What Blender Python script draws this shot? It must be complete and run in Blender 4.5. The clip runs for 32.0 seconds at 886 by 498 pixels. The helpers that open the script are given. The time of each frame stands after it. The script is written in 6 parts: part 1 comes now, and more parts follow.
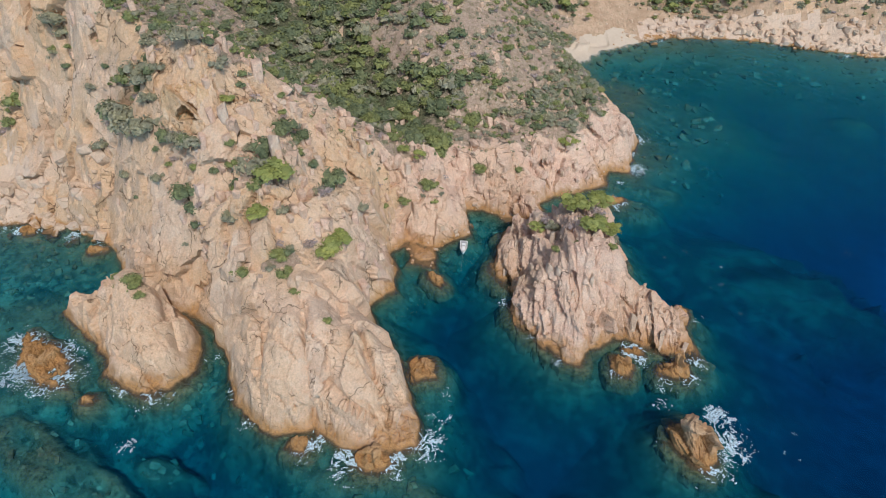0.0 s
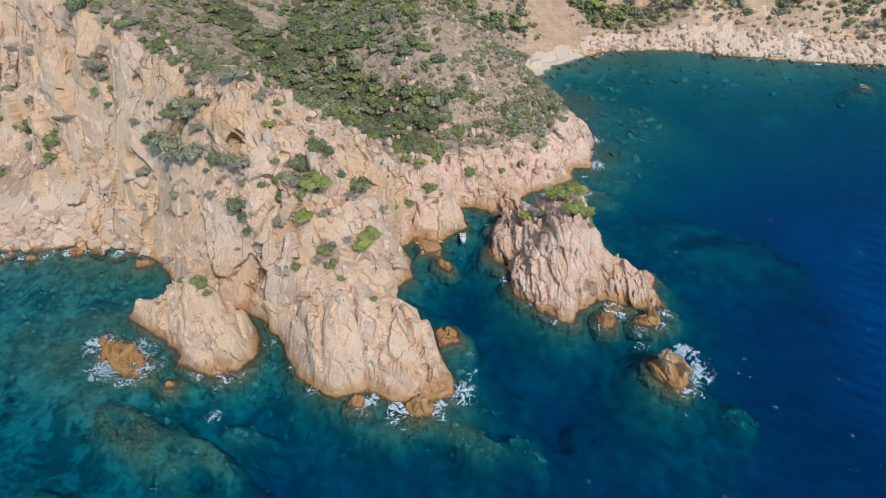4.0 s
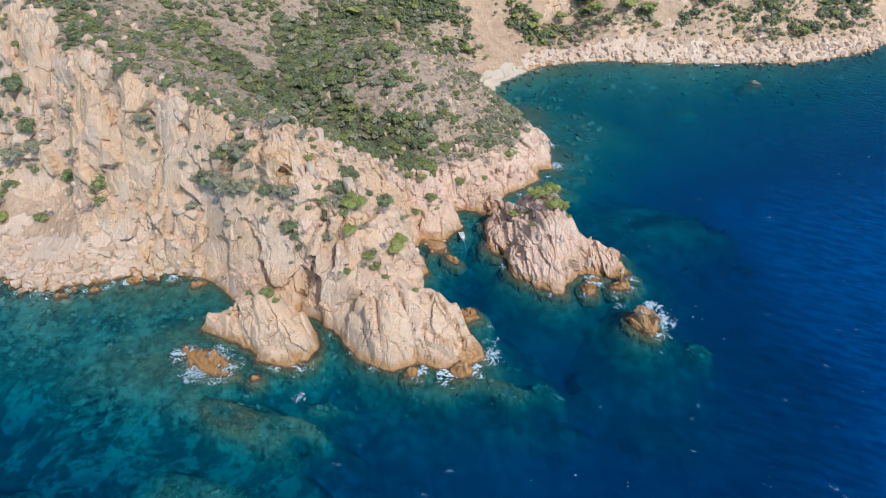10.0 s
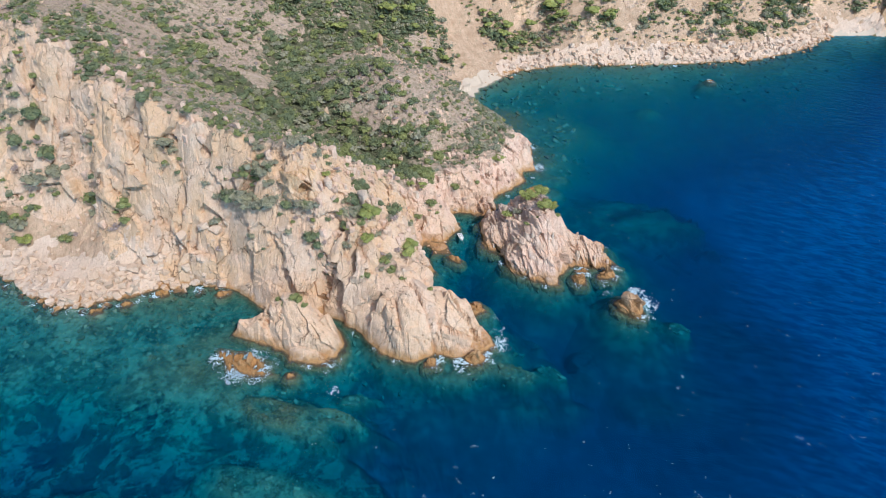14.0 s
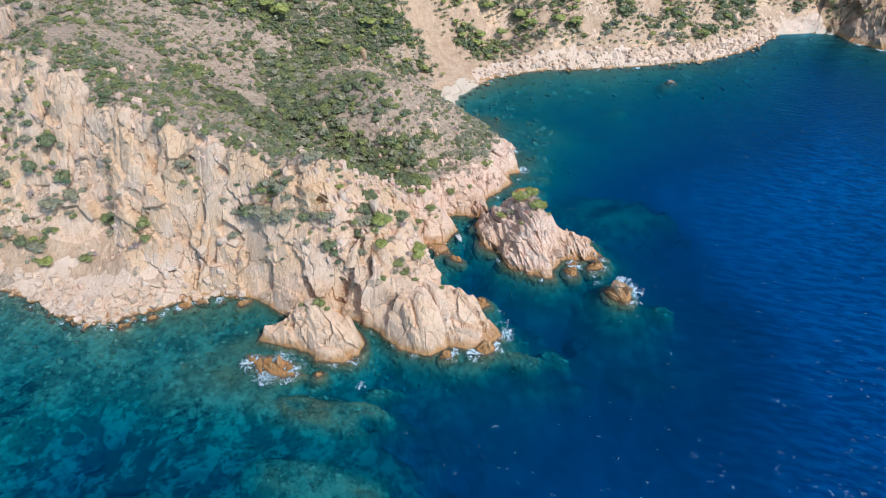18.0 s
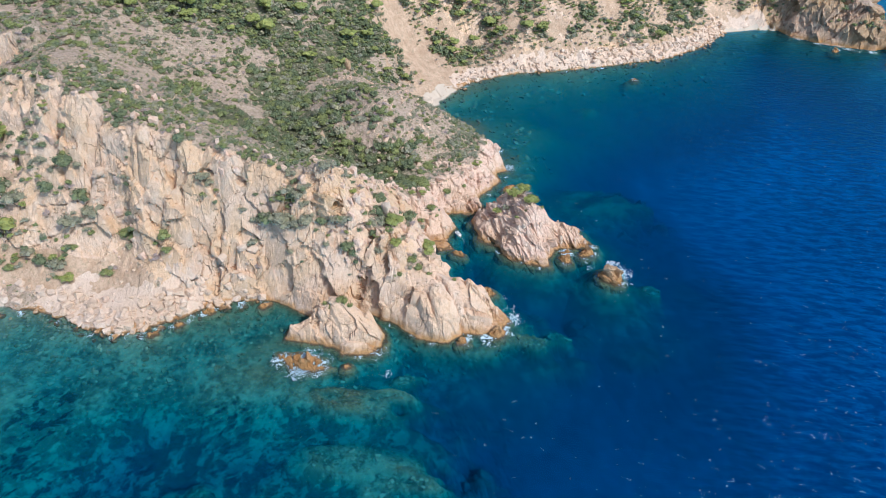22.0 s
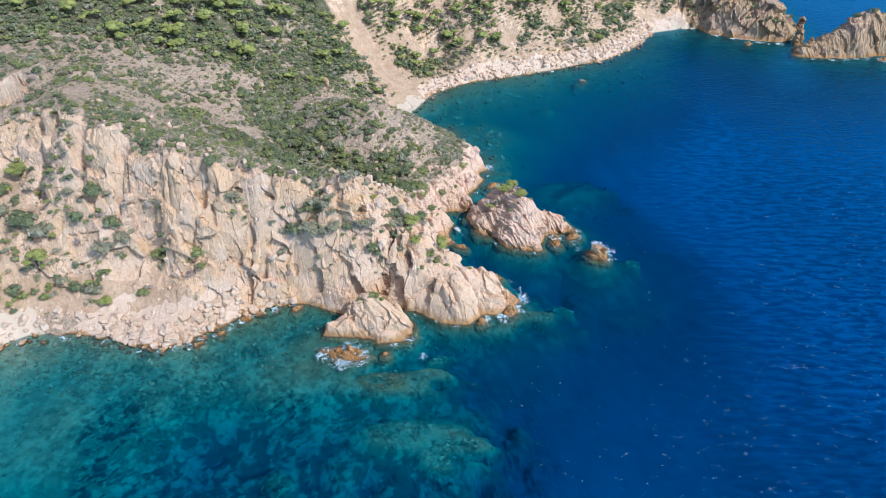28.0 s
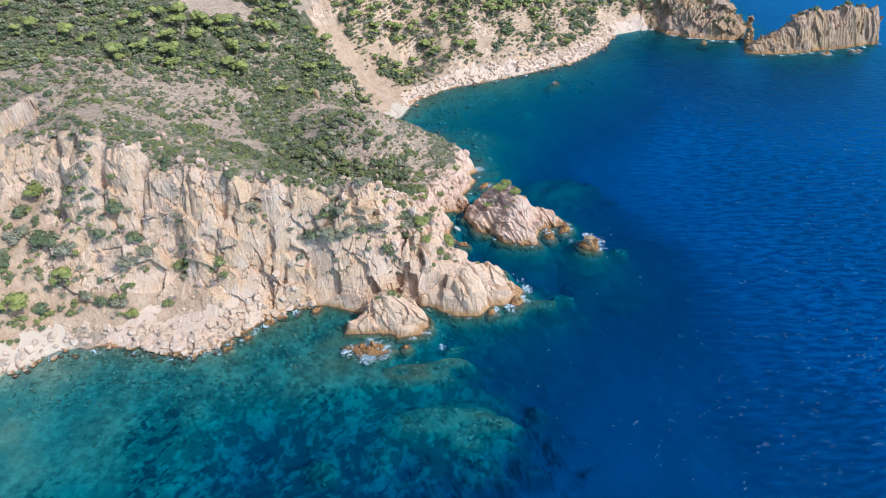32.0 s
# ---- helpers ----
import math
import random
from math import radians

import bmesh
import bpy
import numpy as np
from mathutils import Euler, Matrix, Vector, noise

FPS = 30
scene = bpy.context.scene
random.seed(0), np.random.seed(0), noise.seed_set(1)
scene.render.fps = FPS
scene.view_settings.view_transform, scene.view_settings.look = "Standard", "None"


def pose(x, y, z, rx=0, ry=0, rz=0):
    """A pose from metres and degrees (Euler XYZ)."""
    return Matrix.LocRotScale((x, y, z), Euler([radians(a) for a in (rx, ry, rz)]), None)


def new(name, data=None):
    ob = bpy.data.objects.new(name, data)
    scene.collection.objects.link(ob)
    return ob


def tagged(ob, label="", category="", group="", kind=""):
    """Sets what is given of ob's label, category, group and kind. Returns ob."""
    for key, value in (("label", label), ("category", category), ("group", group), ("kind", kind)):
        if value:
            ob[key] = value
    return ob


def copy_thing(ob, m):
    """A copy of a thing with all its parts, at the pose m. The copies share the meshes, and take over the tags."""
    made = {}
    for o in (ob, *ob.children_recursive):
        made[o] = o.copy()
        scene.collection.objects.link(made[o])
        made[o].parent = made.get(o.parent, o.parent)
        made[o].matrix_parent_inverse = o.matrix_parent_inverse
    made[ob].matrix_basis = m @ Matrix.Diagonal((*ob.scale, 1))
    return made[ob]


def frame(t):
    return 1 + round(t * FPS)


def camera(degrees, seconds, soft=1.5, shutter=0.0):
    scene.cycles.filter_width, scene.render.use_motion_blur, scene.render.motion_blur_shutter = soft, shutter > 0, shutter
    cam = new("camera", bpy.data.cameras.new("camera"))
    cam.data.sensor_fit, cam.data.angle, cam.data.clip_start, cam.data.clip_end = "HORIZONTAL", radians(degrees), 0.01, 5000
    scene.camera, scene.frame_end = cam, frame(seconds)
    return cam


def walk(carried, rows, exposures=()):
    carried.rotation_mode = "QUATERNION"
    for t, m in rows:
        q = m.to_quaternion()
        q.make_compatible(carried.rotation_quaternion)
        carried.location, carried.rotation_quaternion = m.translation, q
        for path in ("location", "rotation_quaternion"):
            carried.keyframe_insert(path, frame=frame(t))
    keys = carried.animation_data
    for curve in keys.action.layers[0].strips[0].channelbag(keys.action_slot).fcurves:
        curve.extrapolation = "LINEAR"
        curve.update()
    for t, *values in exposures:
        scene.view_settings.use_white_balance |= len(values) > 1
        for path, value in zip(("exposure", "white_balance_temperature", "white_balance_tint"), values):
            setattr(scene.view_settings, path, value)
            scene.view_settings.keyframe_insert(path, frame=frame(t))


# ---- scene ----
cam = camera(68.7, 32.0, soft=0.5)
METRES, EYE, TILT, LEAN, TURN = 270.0, 119.9, -41.06, -0.73, 0.0
ROWS = [
    (0.0, 0.0, 0.0, 0.0, 0.0, 0.0, -0.0),
    (0.5, -0.0082, -0.0161, -0.0048, -0.63, 0.28, 0.54),
    (1.0, -0.0165, -0.0315, -0.0094, -1.22, 0.51, 1.06),
    (1.5, -0.0253, -0.0467, -0.0136, -1.83, 0.73, 1.61),
    (2.0, -0.0342, -0.0615, -0.0169, -2.45, 0.86, 2.16),
    (2.5, -0.0436, -0.0761, -0.02, -3.06, 1.0, 2.74),
    (3.0, -0.0532, -0.0902, -0.0225, -3.67, 1.1, 3.3),
    (3.5, -0.0635, -0.1043, -0.0241, -4.29, 1.12, 3.83),
    (5.5, -0.1067, -0.1572, -0.0278, -6.74, 1.14, 5.94),
    (6.0, -0.118, -0.1702, -0.0279, -7.34, 1.1, 6.44),
    (6.5, -0.1293, -0.1825, -0.0279, -7.93, 1.08, 6.96),
    (7.0, -0.1407, -0.195, -0.027, -8.51, 1.01, 7.43),
    (7.5, -0.1518, -0.2071, -0.0266, -9.05, 0.93, 7.92),
    (8.0, -0.1627, -0.219, -0.0255, -9.59, 0.83, 8.39),
    (8.5, -0.1739, -0.2306, -0.0248, -10.13, 0.77, 8.87),
    (9.0, -0.1853, -0.242, -0.0228, -10.67, 0.65, 9.29),
    (9.5, -0.1969, -0.2536, -0.0208, -11.22, 0.53, 9.69),
    (10.0, -0.2074, -0.2643, -0.0191, -11.7, 0.45, 10.12),
    (10.5, -0.2179, -0.2749, -0.0167, -12.18, 0.31, 10.5),
    (11.0, -0.2282, -0.2848, -0.0144, -12.66, 0.19, 10.89),
    (11.5, -0.2385, -0.2947, -0.0113, -13.11, 0.02, 11.23),
    (12.0, -0.2482, -0.3043, -0.0082, -13.55, -0.14, 11.59),
    (12.5, -0.258, -0.3133, -0.0051, -14.0, -0.32, 11.93),
    (13.0, -0.2674, -0.3223, -0.0013, -14.41, -0.52, 12.25),
    (13.5, -0.2772, -0.3311, 0.0023, -14.86, -0.71, 12.59),
    (14.0, -0.2872, -0.3396, 0.0061, -15.31, -0.92, 12.9),
    (14.5, -0.2972, -0.3476, 0.0098, -15.77, -1.08, 13.24),
    (16.5, -0.3398, -0.3769, 0.0226, -17.65, -1.67, 14.61),
    (17.0, -0.3514, -0.3842, 0.0255, -18.14, -1.79, 14.92),
    (17.5, -0.3624, -0.391, 0.0281, -18.61, -1.92, 15.3),
    (18.0, -0.3741, -0.3977, 0.0307, -19.11, -2.04, 15.67),
    (18.5, -0.386, -0.4038, 0.0329, -19.61, -2.15, 16.04),
    (19.0, -0.3985, -0.4096, 0.0356, -20.13, -2.31, 16.4),
    (19.5, -0.4112, -0.4151, 0.038, -20.66, -2.47, 16.75),
    (20.0, -0.4243, -0.4206, 0.0401, -21.21, -2.61, 17.14),
    (20.5, -0.4377, -0.426, 0.0421, -21.76, -2.73, 17.52),
    (21.0, -0.452, -0.4313, 0.044, -22.31, -2.85, 17.91),
    (21.5, -0.4662, -0.4367, 0.0464, -22.87, -2.98, 18.29),
    (22.0, -0.4809, -0.4418, 0.0485, -23.44, -3.11, 18.68),
    (22.5, -0.4959, -0.4469, 0.0506, -24.05, -3.25, 19.1),
    (23.0, -0.5109, -0.4519, 0.0533, -24.65, -3.41, 19.5),
    (23.5, -0.5262, -0.4567, 0.0561, -25.26, -3.57, 19.9),
    (24.0, -0.5414, -0.4613, 0.0589, -25.83, -3.72, 20.28),
    (24.5, -0.5568, -0.4657, 0.0622, -26.44, -3.9, 20.68),
    (25.0, -0.5726, -0.4699, 0.0655, -27.07, -4.07, 21.08),
    (25.5, -0.5886, -0.474, 0.069, -27.69, -4.24, 21.47),
    (27.5, -0.6507, -0.4882, 0.0851, -30.04, -4.96, 22.95),
    (28.0, -0.6658, -0.4917, 0.0892, -30.62, -5.13, 23.33),
    (28.5, -0.6809, -0.4949, 0.0935, -31.21, -5.32, 23.69),
    (29.0, -0.6961, -0.4979, 0.098, -31.76, -5.51, 24.02),
    (29.5, -0.7113, -0.501, 0.1027, -32.31, -5.7, 24.36),
    (30.0, -0.7266, -0.5039, 0.1074, -32.87, -5.88, 24.7),
    (30.5, -0.7414, -0.5066, 0.1122, -33.42, -6.07, 25.03),
    (31.0, -0.7558, -0.5093, 0.1174, -33.98, -6.28, 25.36),
    (31.5, -0.7702, -0.5118, 0.123, -34.55, -6.53, 25.67),
    (32.0, -0.7833, -0.514, 0.1283, -35.04, -6.73, 25.94),
]
walk(cam, [(t, pose(0, 0, EYE, TILT, LEAN, TURN) @ pose(METRES * x, METRES * y, METRES * z, 90 + pitch, roll, yaw)) for t, x, y, z, yaw, pitch, roll in ROWS], [(0.0, -0.48, 6400, 10), (3.0, -0.41, 6300, 10), (6.0, -0.33, 6170, 10), (13.0, -0.16, 6010, 10), (23.0, -0.05, 5860, 10), (32.0, 0.0, 5750, 10)])

# ---- world, sun ----
SUN_AZ, SUN_EL = radians(158), radians(50)   # azimuth clockwise from +y, elevation
world = bpy.data.worlds.new("world")
scene.world = world
world.use_nodes = True
wn = world.node_tree
sky = wn.nodes.new("ShaderNodeTexSky")
sky.sky_type, sky.sun_disc = "NISHITA", False
sky.sun_elevation, sky.sun_rotation = SUN_EL, SUN_AZ
sky.dust_density, sky.ozone_density = 2.0, 0.6
wn.links.new(sky.outputs[0], wn.nodes["Background"].inputs[0])
wn.nodes["Background"].inputs[1].default_value = 0.15
sun_data = bpy.data.lights.new("sun", "SUN")
sun_data.energy, sun_data.angle, sun_data.color = 3.25, radians(0.53), (1.0, 0.945, 0.875)
sun = new("sun", sun_data)
sun_dir = Vector((math.sin(SUN_AZ) * math.cos(SUN_EL), math.cos(SUN_AZ) * math.cos(SUN_EL), math.sin(SUN_EL)))
sun.rotation_mode = "QUATERNION"
sun.rotation_quaternion = sun_dir.to_track_quat("Z", "Y")
sun.location = sun_dir * 400


# ---- materials ----
class Mat:
    """A small helper for node materials."""

    def __init__(self, name, rough=0.9, spec=0.3):
        self.m = bpy.data.materials.new(name)
        self.m.use_nodes = True
        self.t = self.m.node_tree
        self.b = self.t.nodes["Principled BSDF"]
        self.b.inputs["Roughness"].default_value = rough
        self.b.inputs["Specular IOR Level"].default_value = spec
        self.geo = self.t.nodes.new("ShaderNodeNewGeometry")
        self.tc = self.t.nodes.new("ShaderNodeTexCoord")
        self.pos = self.geo.outputs["Position"]

    def link(self, a, b):
        self.t.links.new(a, b)

    def put(self, sock, v):
        if isinstance(v, bpy.types.NodeSocket):
            self.link(v, sock)
        elif isinstance(v, tuple) and len(v) == 3 and sock.type == "RGBA":
            sock.default_value = (*v, 1)
        else:
            sock.default_value = v

    def noise(self, scale, detail=4, rough=0.6, vec=None, distort=0.0, stretch=None):
        n = self.t.nodes.new("ShaderNodeTexNoise")
        n.inputs["Scale"].default_value, n.inputs["Detail"].default_value = scale, detail
        n.inputs["Roughness"].default_value, n.inputs["Distortion"].default_value = rough, distort
        v = vec or self.pos
        if stretch:
            v = self.mapped(v, stretch)
        self.link(v, n.inputs["Vector"])
        return n.outputs["Fac"]

    def mapped(self, v, scale, rot=(0, 0, 0)):
        k = self.t.nodes.new("ShaderNodeMapping")
        k.inputs["Scale"].default_value = scale
        k.inputs["Rotation"].default_value = rot
        self.link(v, k.inputs["Vector"])
        return k.outputs[0]

    def voronoi(self, scale, feature="DISTANCE_TO_EDGE", vec=None, out=0, rand=1.0):
        n = self.t.nodes.new("ShaderNodeTexVoronoi")
        n.feature = feature
        n.inputs["Scale"].default_value = scale
        n.inputs["Randomness"].default_value = rand
        self.link(vec or self.pos, n.inputs["Vector"])
        return n.outputs[out]

    def ramp(self, fac, stops):
        r = self.t.nodes.new("ShaderNodeValToRGB")
        e = r.color_ramp.elements
        while len(e) < len(stops):
            e.new(0.5)
        for k, (p, c) in zip(e, stops):
            k.position = p
            k.color = (*c, 1) if isinstance(c, tuple) else (c, c, c, 1)
        self.link(fac, r.inputs[0])
        return r.outputs[0]

    def range(self, v, a, b, c=0.0, d=1.0):
        r = self.t.nodes.new("ShaderNodeMapRange")
        for i, x in enumerate((v, a, b, c, d)):
            self.put(r.inputs[i], x)
        return r.outputs[0]

    def math(self, op, a, b=0.0):
        r = self.t.nodes.new("ShaderNodeMath")
        r.operation = op
        self.put(r.inputs[0], a)
        self.put(r.inputs[1], b)
        return r.outputs[0]

    def mix(self, fac, a, b, mode="MIX"):
        r = self.t.nodes.new("ShaderNodeMix")
        r.data_type, r.blend_type = "RGBA", mode
        self.put(r.inputs[0], fac)
        self.put(r.inputs[6], a)
        self.put(r.inputs[7], b)
        return r.outputs[2]

    def axis(self, v, i):
        s = self.t.nodes.new("ShaderNodeSeparateXYZ")
        self.link(v, s.inputs[0])
        return s.outputs[i]

    def bump(self, h, strength=0.5, dist=0.1, before=None):
        b = self.t.nodes.new("ShaderNodeBump")
        b.inputs["Strength"].default_value, b.inputs["Distance"].default_value = strength, dist
        self.link(h, b.inputs["Height"])
        if before:
            self.link(before, b.inputs["Normal"])
        self.link(b.outputs[0], self.b.inputs["Normal"])
        return b.outputs[0]

    def done(self, col):
        self.put(self.b.inputs["Base Color"], col)
        return self.m


def rock_material(name, pale, tan, ochre, rose=0.0, veins=1.0, splash=2.7):
    m = Mat(name, 0.92, 0.2)
    z = m.axis(m.pos, 2)
    big = m.noise(0.045, 3)
    mid = m.noise(0.22, 6, 0.66, distort=0.7)
    fine = m.noise(2.4, 7, 0.72)
    streak = m.noise(0.7, 6, 0.66, stretch=(1, 1, 0.14))
    col = m.mix(m.range(mid, 0.38, 0.60), tan, pale)
    col = m.mix(m.math("MULTIPLY", m.range(big, 0.42, 0.58), 0.75), col, ochre)
    # rain stains and bleached runs
    col = m.mix(m.math("MULTIPLY", m.range(streak, 0.54, 0.68), 0.32), col, (0.56, 0.33, 0.19))
    col = m.mix(m.math("MULTIPLY", m.range(streak, 0.45, 0.33), 0.30), col, (0.82, 0.71, 0.58))
    # grey lichen on the weathered parts
    lich = m.noise(0.5, 9, 0.78)
    col = m.mix(m.math("MULTIPLY", m.range(lich, 0.575, 0.66), 0.42), col, (0.40, 0.34, 0.27))
    # grain
    col = m.mix(1.0, col, m.range(fine, 0.32, 0.68, 0.80, 1.10), "MULTIPLY")
    pit = m.noise(1.0, 10, 0.80)
    col = m.mix(m.math("MULTIPLY", m.range(pit, 0.60, 0.65), 0.45), col, (0.25, 0.16, 0.105))
    # open joints: few, thin and broken
    bend = m.t.nodes.new("ShaderNodeTexNoise")
    bend.inputs["Scale"].default_value, bend.inputs["Detail"].default_value = 0.35, 7
    m.link(m.pos, bend.inputs["Vector"])
    vec = m.t.nodes.new("ShaderNodeVectorMath")
    vec.operation = "MULTIPLY_ADD"
    m.link(bend.outputs["Color"], vec.inputs[0])
    vec.inputs[1].default_value = (5.0, 5.0, 5.0)
    m.link(m.pos, vec.inputs[2])
    wide = m.voronoi(0.115, vec=m.mapped(vec.outputs[0], (1, 1, 0.42), (0.25, 0.35, 0)))
    slim = m.voronoi(0.30, vec=m.mapped(vec.outputs[0], (1, 1, 0.50), (-0.2, 0.3, 0.4)))
    gate = m.range(m.noise(0.10, 5), 0.49, 0.56)
    gate2 = m.range(m.noise(0.16, 5), 0.53, 0.60)
    seam = m.math("MAXIMUM", m.math("MULTIPLY", m.range(wide, 0.014, 0.002), gate), m.math("MULTIPLY", m.math("MULTIPLY", m.range(slim, 0.022, 0.004), gate2), 0.7))
    seam = m.math("MULTIPLY", seam, veins)
    col = m.mix(m.math("MULTIPLY", seam, 0.8), col, (0.16, 0.095, 0.06))
    if rose:
        col = m.mix(m.math("MULTIPLY", t_info(m), rose), col, (0.76, 0.63, 0.52))
    # the rust-brown splash band over the waterline
    edge = m.math("ADD", z, m.math("MULTIPLY", m.math("SUBTRACT", m.noise(0.30, 6, 0.65), 0.5), 7.0))
    col = m.mix(m.math("MULTIPLY", m.range(edge, splash, splash * 0.1), 0.9), col, m.mix(m.range(fine, 0.42, 0.6), (0.56, 0.31, 0.115), (0.33, 0.17, 0.065)))
    col = m.mix(m.range(m.math("ADD", z, m.math("MULTIPLY", m.math("SUBTRACT", fine, 0.5), 1.2)), 0.4, 0.0), col, (0.17, 0.115, 0.065))
    col = m.mix(m.range(z, 0.0, -0.7), col, m.mix(m.range(fine, 0.4, 0.6), (0.05, 0.075, 0.05), (0.16, 0.20, 0.13)))
    h = m.math("ADD", m.math("MULTIPLY", fine, 0.7), m.math("MULTIPLY", m.noise(0.5, 9, 0.66, stretch=(1, 1, 0.6)), 2.6))
    h = m.math("SUBTRACT", h, m.math("MULTIPLY", seam, 0.7))
    m.bump(h, 1.0, 0.45)
    return m.done(col)


def soil_material():
    """Dry stony soil with bleached grass between the bushes."""
    m = Mat("scrub_soil", 0.95, 0.1)
    big = m.noise(0.05, 4)
    mid = m.noise(0.35, 6, 0.72)
    fine = m.noise(2.2, 8, 0.78)
    col = m.mix(m.range(mid, 0.38, 0.62), (0.46, 0.345, 0.26), (0.65, 0.52, 0.41))
    col = m.mix(m.math("MULTIPLY", m.range(big, 0.44, 0.58), 0.6), col, (0.50, 0.37, 0.30))
    col = m.mix(m.math("MULTIPLY", m.range(m.noise(0.5, 8, 0.8), 0.50, 0.58), 0.7), col, (0.26, 0.235, 0.14))
    col = m.mix(m.math("MULTIPLY", m.range(fine, 0.54, 0.62), 0.65), col, (0.20, 0.17, 0.10))
    col = m.mix(m.math("MULTIPLY", m.range(fine, 0.46, 0.36), 0.7), col, (0.68, 0.58, 0.47))
    m.bump(m.math("ADD", fine, m.math("MULTIPLY", mid, 2.5)), 1.0, 0.6)
    return m.done(col)


def undergrowth_material():
    """Low evergreen growth and leaf litter under the closed thicket."""
    m = Mat("undergrowth", 0.9, 0.1)
    fine = m.noise(1.6, 8, 0.8)
    col = m.mix(m.range(fine, 0.38, 0.62), (0.075, 0.083, 0.047), (0.23, 0.235, 0.14))
    col = m.mix(m.math("MULTIPLY", m.range(m.noise(0.22, 8, 0.78), 0.52, 0.60), 0.8), col, (0.50, 0.405, 0.31))
    m.bump(m.math("ADD", fine, m.math("MULTIPLY", m.noise(0.5, 5), 3.0)), 1.0, 0.8)
    return m.done(col)


def sand_material():
    m = Mat("beach_sand", 0.95, 0.1)
    col = m.mix(m.noise(0.6, 5), (0.54, 0.45, 0.355), (0.65, 0.56, 0.45))
    col = m.mix(m.range(m.noise(4, 4), 0.55, 0.7), col, (0.56, 0.46, 0.35))
    m.bump(m.noise(3, 5), 0.5, 0.1)
    return m.done(col)


def scree_material():
    m = Mat("bare_scree", 0.95, 0.1)
    mid = m.noise(0.22, 7, 0.68, stretch=(1, 1, 0.4))
    run = m.noise(0.9, 6, 0.7, stretch=(1, 0.16, 0.3))
    col = m.mix(m.range(mid, 0.36, 0.64), (0.48, 0.335, 0.225), (0.64, 0.475, 0.34))
    col = m.mix(m.math("MULTIPLY", m.range(run, 0.54, 0.66), 0.55), col, (0.37, 0.235, 0.145))
    col = m.mix(m.math("MULTIPLY", m.range(m.noise(1.8, 8, 0.8), 0.55, 0.64), 0.6), col, (0.30, 0.215, 0.14))
    col = m.mix(m.math("MULTIPLY", m.range(m.noise(0.5, 8, 0.8), 0.54, 0.60), 0.55), col, (0.30, 0.27, 0.17))
    m.bump(m.math("ADD", m.noise(1.2, 7, 0.72), m.math("MULTIPLY", run, 1.2)), 1.0, 0.5)
    return m.done(col)


